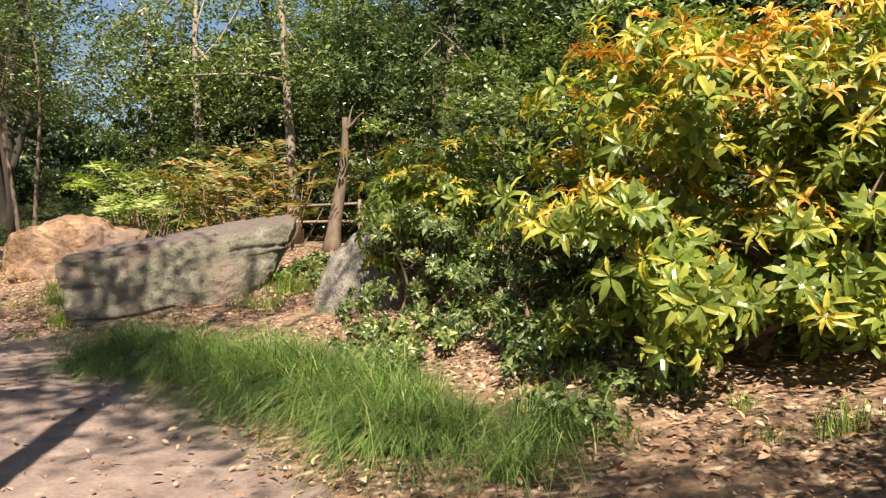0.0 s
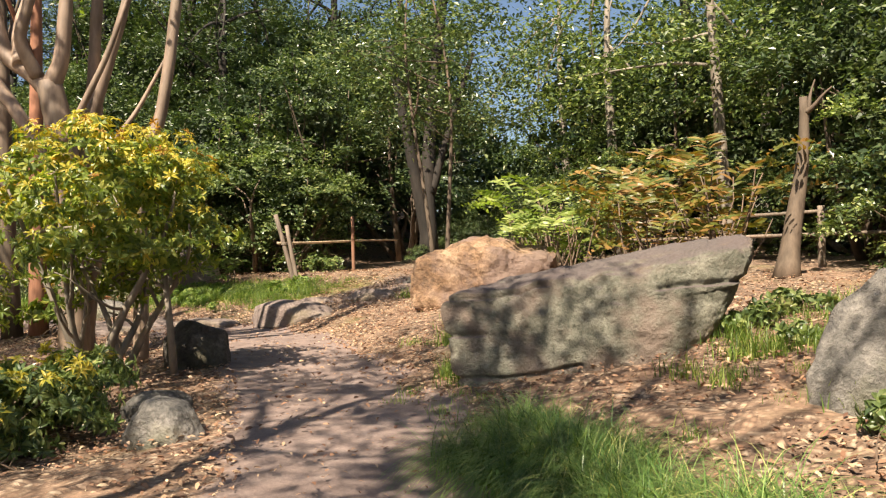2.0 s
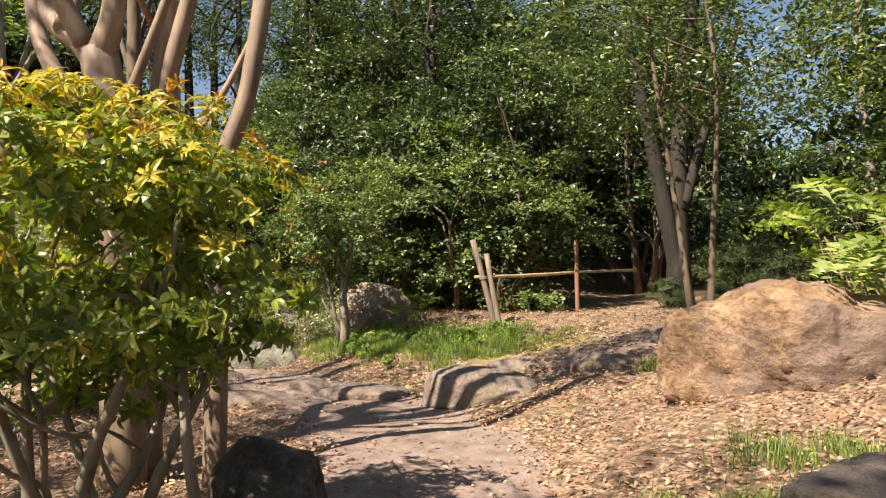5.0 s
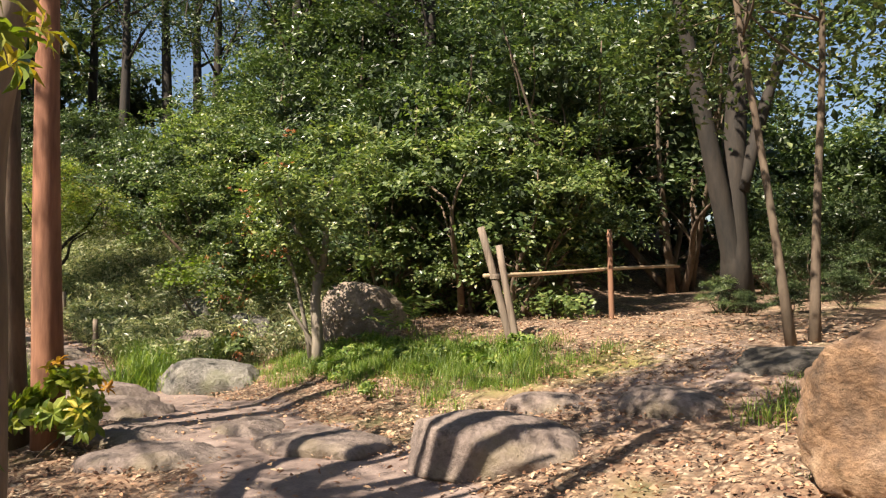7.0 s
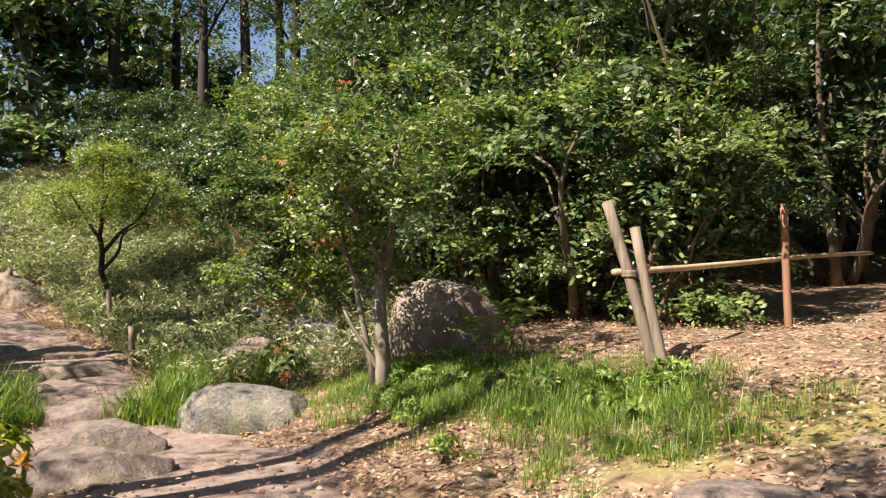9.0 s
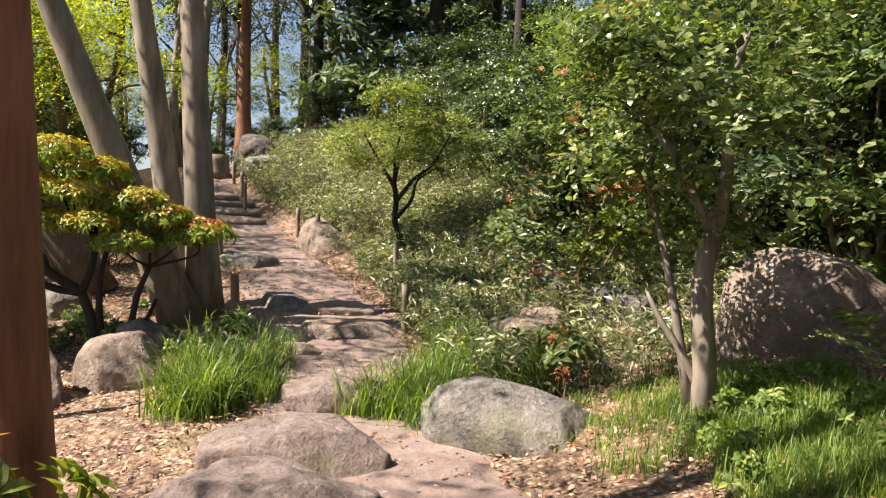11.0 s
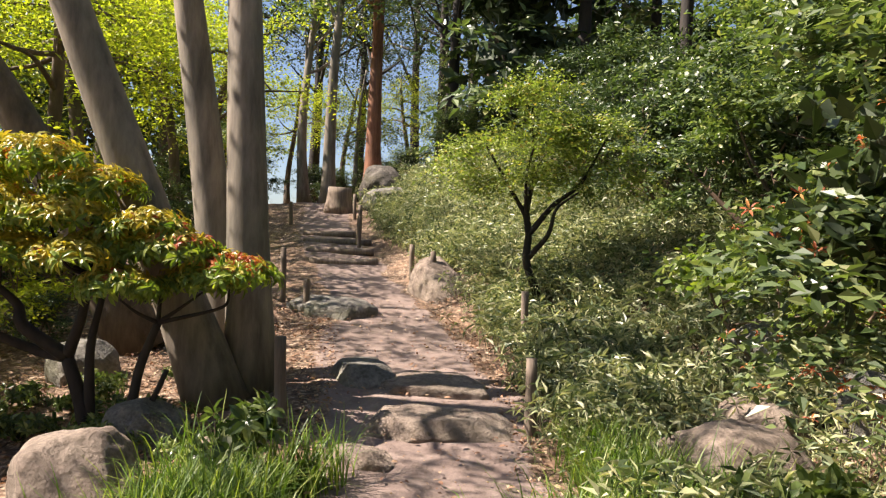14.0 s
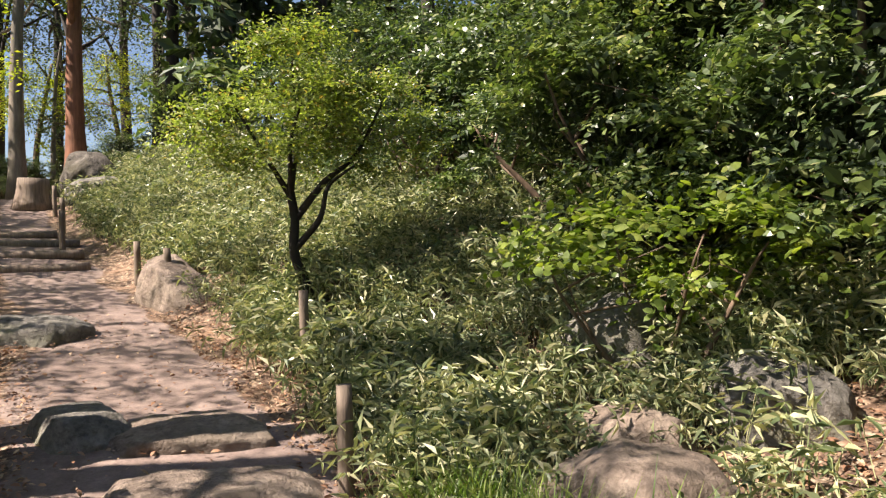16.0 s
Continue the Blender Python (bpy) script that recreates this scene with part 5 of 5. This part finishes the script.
# maples and woods south-west of the trail
low = broadleaf("leafy_shrub", -21.6, 5.9, h(-21.6, 5.9) + 0.9, (0.9, 0.9, 0.7), "low shrub with fresh yellow-green leaves under the maples", 545, 90, 36, 0.075, M_MAPLE, 0.025, M_TWIG, 0.18, 5, group="undergrowth below the maples")
plant_copies(low, [(-23.2, 4.3, 1.4, 60), (-20.6, 4.6, 1.1, 140), (-22.4, 3.0, 1.5, 220), (-25.4, 5.6, 1.2, 300), (-19.8, 6.2, 0.7, 20), (-24.8, 2.6, 1.7, 100), (-19.2, 4.2, 1.2, 180)])
m1 = tree("maple_tree", -24.5, 4.6, 7.5, 0.16, "maple with fresh yellow-green leaves", 541, M_BARK, (0.3, 0.4), (2.6, 2.6, 2.2), 5.2, M_MAPLE, 240, 28, 0.11, 0.06, 7, "maples", 0.4)
plant_copies(m1, [(-25.5, 1.6, 0.9, 10), (-23.5, -1.0, 1.0, 170), (-29.0, 6.0, 0.85, 60), (-31.5, 4.2, 1.0, 210), (-22.0, 1.5, 1.0, 80), (-28.5, 3.4, 1.1, 200), (-26.0, -1.5, 1.2, 300), (-32.5, 0.5, 1.2, 30), (-20.0, -2.5, 1.1, 140), (-37.0, 1.5, 1.3, 250), (-46.0, 6.5, 0.9, 90), (-43.5, 4.4, 0.85, 20), (-47.5, 9.0, 0.9, 200)])


# low leafy plants at the rim of the woods, with pinnate autumn-tinted leaves
def pinnate(name, x, y, label, seed, n=14, length=0.7, lift=0.9, mat=None):
    z = h(x, y)
    ob = thing(name, x, y, z - 0.03, label, "shrub")
    r = np.random.default_rng(seed)
    leaf = []
    for i in range(n):
        a = r.random() * 6.3
        s = np.array([r.normal() * 0.15, r.normal() * 0.15, 0.0])
        top = s + np.array([math.cos(a) * 0.35 * lift, math.sin(a) * 0.35 * lift, lift * (0.25 + 0.9 * r.random())])
        v, f, _ = limb(s, top, 0.014, 0.008, 0.08, 5, r.integers(1 << 30), 5)
        part("stem", mesh(name + "_stem", v, f, M_TWIG, True), ob)
        d = np.array([math.cos(a), math.sin(a), 0.7 + 0.8 * r.random()])
        u = np.linspace(0.1, 1, 13)[:, None]
        rib = top + d * u * length + np.array([0, 0, -0.9]) * (u ** 2) * length
        side = unit(np.cross(d, [0, 0, 1.0]))
        for sgn in (-1, 1):
            D = side * sgn * 1.0 + unit(d) * 0.45 + r.normal(size=(13, 3)) * 0.16
            w = length * 0.26 * np.sin(np.pi * np.clip(u[:, 0] * 0.85 + 0.12, 0, 1)) + 0.02
            leaf.append(blades(rib, D, np.tile([d[0] * 0.8, d[1] * 0.8, 0.7], (13, 1)) + r.normal(size=(13, 3)) * 0.35, w, w * 0.22, 0.25, 0.1))
    part("foliage", mesh(name + "_fronds", *join(*leaf), mat or M_FERN), ob, "", "stuff")
    return ob


pinnate("pinnate_shrub", -4.1, 14.0, "shrub with long bronze and orange pinnate leaves", 551, 30, 0.85, 1.15)
pinnate("pinnate_shrub", -2.9, 13.6, "shrub with long bronze and orange pinnate leaves", 552, 32, 0.9, 1.35)
pinnate("pinnate_shrub", -3.4, 12.7, "shrub with long bronze and orange pinnate leaves", 553, 24, 0.8, 1.0)
pinnate("pinnate_shrub", -5.6, 13.9, "pale green pinnate-leaved shrub behind the ochre boulder", 554, 26, 0.8, 1.15, M_PALEFERN)
pinnate("pinnate_shrub", -4.9, 13.2, "pale green pinnate-leaved shrub behind the ochre boulder", 555, 20, 0.75, 0.9, M_PALEFERN)
pinnate("fern", -13.4, 14.6, "single fern beside the grey boulder", 556, 8, 0.5, 0.3, M_MIDLEAF)


# ---- fences ----
def post(parent, a, b, r, mat, seed, name="post"):
    v, f, _ = limb(a, b, r, r * 0.9, 0.012, 6, seed, 10)
    return part(name, mesh(name, v, f, mat, True), parent)


fx, fy = -11.35, 14.5
fence = thing("fence", fx, fy, h(fx, fy), "rustic fence of leaning posts and a pale pole", "fence")
post(fence, (0.02, 0.0, -0.15), (-0.36, -0.2, 1.42), 0.05, M_POST, 601)
front_post = post(fence, (0.07, 0.02, -0.15), (-0.17, -0.08, 1.2), 0.047, M_POST, 602)
post(fence, (-0.48, 2.64, -0.05), (-0.5, 2.6, 1.52), 0.045, M_REDPOST, 603)
post(fence, (-0.3, -0.2, 0.83), (-0.75, 4.9, 1.0), 0.028, M_POLE, 604, "rail")
bind = [tube([(-0.2 + 0.075 * math.cos(a), -0.06 + 0.11 * math.sin(a), 0.8 + 0.012 * k) for a in np.linspace(0, 6.28, 12)], [0.012] * 12, 5) for k in range(4)]
part("binding", mesh("binding", *join(*[(v, tri(f)) for v, f in bind]), M_POST, True), front_post, "rope binding")

fence2 = thing("fence", -4.7, 16.2, h(-4.7, 16.2), "low grey rail fence behind the shrubs", "fence")
for i in range(5):
    x, y = 1.5 * i, -0.25 * i
    dz = h(-4.7 + x, 16.2 + y) - h(-4.7, 16.2)
    post(fence2, (x, y, dz - 0.1), (x, y, dz + 0.95), 0.06, M_POST, 610 + i)
for k, zz in enumerate((0.5, 0.82)):
    dz = h(1.3, 15.2) - h(-4.7, 16.2)
    post(fence2, (-0.2, 0, zz), (6.1, -1.0, dz + zz), 0.03, M_POST, 620 + k, "rail")

for i in range(4):
    x = -27.2 - 1.05 * i
    y = 9.3 + 0.275 * (x + 27)
    ob = thing("log_step", x, y, h(x, y) + 0.02, "half-buried log step across the upper trail", "step", "log steps")
    post(ob, (0.1 - 0.08 * (i % 3), -0.7, 0), (-0.1 + 0.06 * (i % 2), 0.6 + 0.1 * (i % 3), 0.02), 0.09, M_POST, 630 + i, "log")

STAKES = [(-18.62, 12.0, .62, .05), (-21.0, 12.15, .75, .045), (-18.75, 9.95, .7, .055), (-23.8, 8.8, .8, .05), (-23.1, 9.3, .45, .05), (-29.0, 9.25, .7, .05), (-25.8, 10.6, .6, .05),
          (-17.65, 9.75, .32, .07), (-31.0, 9.0, .7, .05), (-33.0, 8.6, .7, .05), (-31.5, 7.2, .6, .05), (-24.8, 11.0, .6, .05)]
for i, (x, y, tall, r) in enumerate(STAKES):
    ob = thing("stake", x, y, h(x, y) - 0.12, "weathered round wooden stake beside the trail", "post", "stakes of the trail")
    post(ob, (0, 0, 0), (0.01, -0.01, tall + 0.12), r, M_POST, 640 + i, "shaft")


# ---- grass, bamboo grass, litter ----
def tuft(name, mat, n, length, width, seed, spread=0.1, arch=0.8, segments=4):
    """Arching blades from one root."""
    r = np.random.default_rng(seed)
    a = r.random(n) * 6.283
    L = length * (0.55 + 0.6 * r.random(n))
    lean = arch * (0.35 + 0.8 * r.random(n))
    root = np.stack([r.normal(size=n) * spread, r.normal(size=n) * spread, np.zeros(n)], 1)
    d = np.stack([np.cos(a), np.sin(a), np.zeros(n)], 1)
    s = np.stack([-np.sin(a), np.cos(a), np.zeros(n)], 1)
    rows = []
    for k in range(segments + 1):
        u = k / segments
        mid = root + d * (L * lean * u ** 1.6 * 0.6)[:, None] + np.array([0, 0, 1.0]) * (L * (u - lean * 0.52 * u ** 2.3))[:, None]
        w = width * (1 - u) ** 0.7 * 0.5 + 0.0004
        rows += [mid - s * w, mid + s * w]
    V = np.stack(rows, 1)
    F = np.array([[2 * k, 2 * k + 1, 2 * k + 3, 2 * k + 2] for k in range(segments)])
    m = 2 * (segments + 1)
    return mesh(name, V.reshape(-1, 3), (F[None] + (np.arange(n) * m)[:, None, None]).reshape(-1, 4), mat)


def arrays(me):
    v = np.empty(len(me.vertices) * 3, np.float32)
    me.vertices.foreach_get("co", v)
    f = np.empty(len(me.loops), np.int32)
    me.loops.foreach_get("vertex_index", f)
    return v.reshape(-1, 3), f.reshape(len(me.polygons), -1)


SEDGE = [arrays(tuft("sedge_blades", M_SEDGE, 380, 0.72, 0.0065, 700 + i, 0.11, 2.05, 6)) for i in range(3)]
GRASS = [arrays(tuft("grass_blades", M_GRASS, 60, 0.27, 0.009, 710 + i, 0.12, 0.9, 3)) for i in range(3)]
TALL = [arrays(tuft("tall_grass_blades", M_GRASS, 130, 0.6, 0.012, 720 + i, 0.12, 1.0, 4)) for i in range(2)]


def set_out(name, kinds, mat, places, label, seed, lo=0.8, hi=1.2):
    """One sheet of tufts, each turned and sized its own way."""
    r = random.Random(seed)
    out = []
    for i, (x, y) in enumerate(places):
        v, f = kinds[i % len(kinds)]
        s, a = r.uniform(lo, hi), r.uniform(0, 6.283)
        ca, sa = math.cos(a) * s, math.sin(a) * s
        out.append((np.stack([v[:, 0] * ca - v[:, 1] * sa + x, v[:, 0] * sa + v[:, 1] * ca + y, v[:, 2] * s + h(x, y) - 0.02], 1), f))
    tagged(new(name, mesh(name, *join(*out), mat)), label, "grass", "", "stuff")


set_out("sedge_border", SEDGE, M_SEDGE, along([(-2.95, 6.95), (-2.1, 6.15), (-1.2, 5.2), (-0.4, 4.35), (0.35, 3.55)], 54, 0.16, 1), "arching green sedge tufts along the path's edge", 2, 0.6, 0.92)
set_out("grass_bank", GRASS, M_GRASS, along([(-10.4, 13.4), (-11.8, 14.0), (-13.2, 13.6), (-14.4, 13.6)], 850, 0.4, 3), "fresh green grass on the sunlit bank", 4, 0.4, 0.85)
set_out("bank_weeds", GRASS, M_GRASS, along([(-1.9, 8.2), (-1.4, 8.9), (-1.0, 9.6)], 24, 0.35, 5) + along([(-1.6, 7.2), (-1.0, 7.8), (-1.5, 8.0)], 14, 0.35, 25) + along([(-5.2, 10.8), (-4.6, 10.0), (-4.2, 9.2)], 34, 0.35, 7) + along([(-7.0, 14.0), (-7.3, 13.2), (-6.9, 12.6)], 26, 0.25, 13)
        + along([(-4.3, 8.6), (-3.6, 7.4), (-2.6, 6.4)], 16, 0.2, 15) + along([(0.3, 5.6), (1.0, 4.2), (1.3, 3.3), (2.4, 3.3)], 14, 0.45, 16), "green weeds and grass among dry leaves", 6, 0.45, 0.95)
set_out("bank_grass", TALL, M_GRASS, along([(-1.75, 7.95), (-1.45, 8.4), (-1.15, 8.9)], 4, 0.14, 19) + along([(-4.6, 9.6), (-4.1, 8.6)], 5, 0.15, 20), "tall green grass tufts beside the stone slab", 21, 0.4, 0.62)
set_out("trail_grass", TALL, M_GRASS, along([(-17.3, 10.0), (-16.7, 10.1), (-15.9, 9.8)], 46, 0.26, 9) + along([(-16.4, 12.4), (-15.8, 12.6), (-17.4, 12.5), (-18.0, 12.4)], 34, 0.2, 11) + along([(-15.3, 11.75), (-15.9, 12.0), (-16.4, 12.2)], 18, 0.16, 12), "tall bright grass beside the trail", 10, 0.6, 1.25)


def sasa_clump(seed, n=40, tall=0.52):
    """Bamboo grass: fans of long narrow leaves on thin canes."""
    r = np.random.default_rng(seed)
    C = np.stack([r.normal(size=n) * 0.17, r.normal(size=n) * 0.17, tall * (0.3 + 0.7 * r.random(n))], 1)
    O = unit(np.stack([r.normal(size=n), r.normal(size=n), np.full(n, 0.9)], 1))
    lv = rosettes(C, O, 5, 0.1, seed + 1, 0.14, 0.2, None, 0.5)
    canes = [limb((c[0] * 0.6, c[1] * 0.6, -0.05), c, 0.004, 0.003, 0.05, 3, seed + i, 3)[:2] for i, c in enumerate(C[::5])]
    return join(lv, *canes)


SASA = [sasa_clump(750 + 10 * i) for i in range(4)]
r = random.Random(77)
spots = []
while len(spots) < 1700:
    x, y = r.uniform(-37, -15.8), r.uniform(8.5, 17.0)
    z, d = land(x, y)
    edge = 1.0 if x > -20.5 else 1.2
    near_rock = math.hypot(x + 17.2, y - 12.75) < 0.62 or math.hypot(x + 17.8, y - 13.3) < 0.55 or math.hypot(x + 24.6, y - 10.9) < 0.7
    beside = y < 11.1 + 0.27 * (x + 20) if x < -20 else y < 11.1
    patch = noise.noise(Vector((x * 0.75, y * 0.75, 3.3)))
    if -18.3 < x < -16.3 and y > 13.35 and r.random() < 0.75:
        continue        # bare leafy slope under the shaded rocks
    if patch < -0.2 and r.random() < 0.7:
        continue
    if beside or d < edge or d > 6.2 or near_rock or r.random() > 1.4 - d / 9:
        continue
    spots.append((x, y))
set_out("bamboo_grass", SASA, M_SASA, spots, "pale-edged bamboo grass covering the slope", 78, 0.6, 1.15)


def scatter_litter(n, seed):
    r = np.random.default_rng(seed)
    x, y = r.uniform(-24, 4, n * 6), r.uniform(2, 18, n * 6)
    z, d = land(x, y)
    keep = (r.random(n * 6) < np.where(d < 0.7, 0.14, np.where(d < 4.0, 0.9, 0.3))) & (d < 7)
    x, y, z = x[keep][:n], y[keep][:n], z[keep][:n]
    k = len(x)
    z = z + 0.015 + 0.03 * r.random(k)
    a = r.random(k) * 6.283
    D = np.stack([np.cos(a), np.sin(a), r.normal(size=k) * 0.25], 1)
    U = unit(np.stack([r.normal(size=k) * 0.35, r.normal(size=k) * 0.35, np.ones(k)], 1))
    L = 0.02 + 0.045 * r.random(k) ** 1.6
    v, f = blades(np.stack([x, y, z], 1), D, U, L, L * 0.45, 0.2, 0.2)
    tagged(new("leaf_litter", mesh("leaf_litter", v, f, M_LITTER)), "dry brown and tan fallen leaves over the soil", "litter", "", "stuff")


scatter_litter(110000, 801)
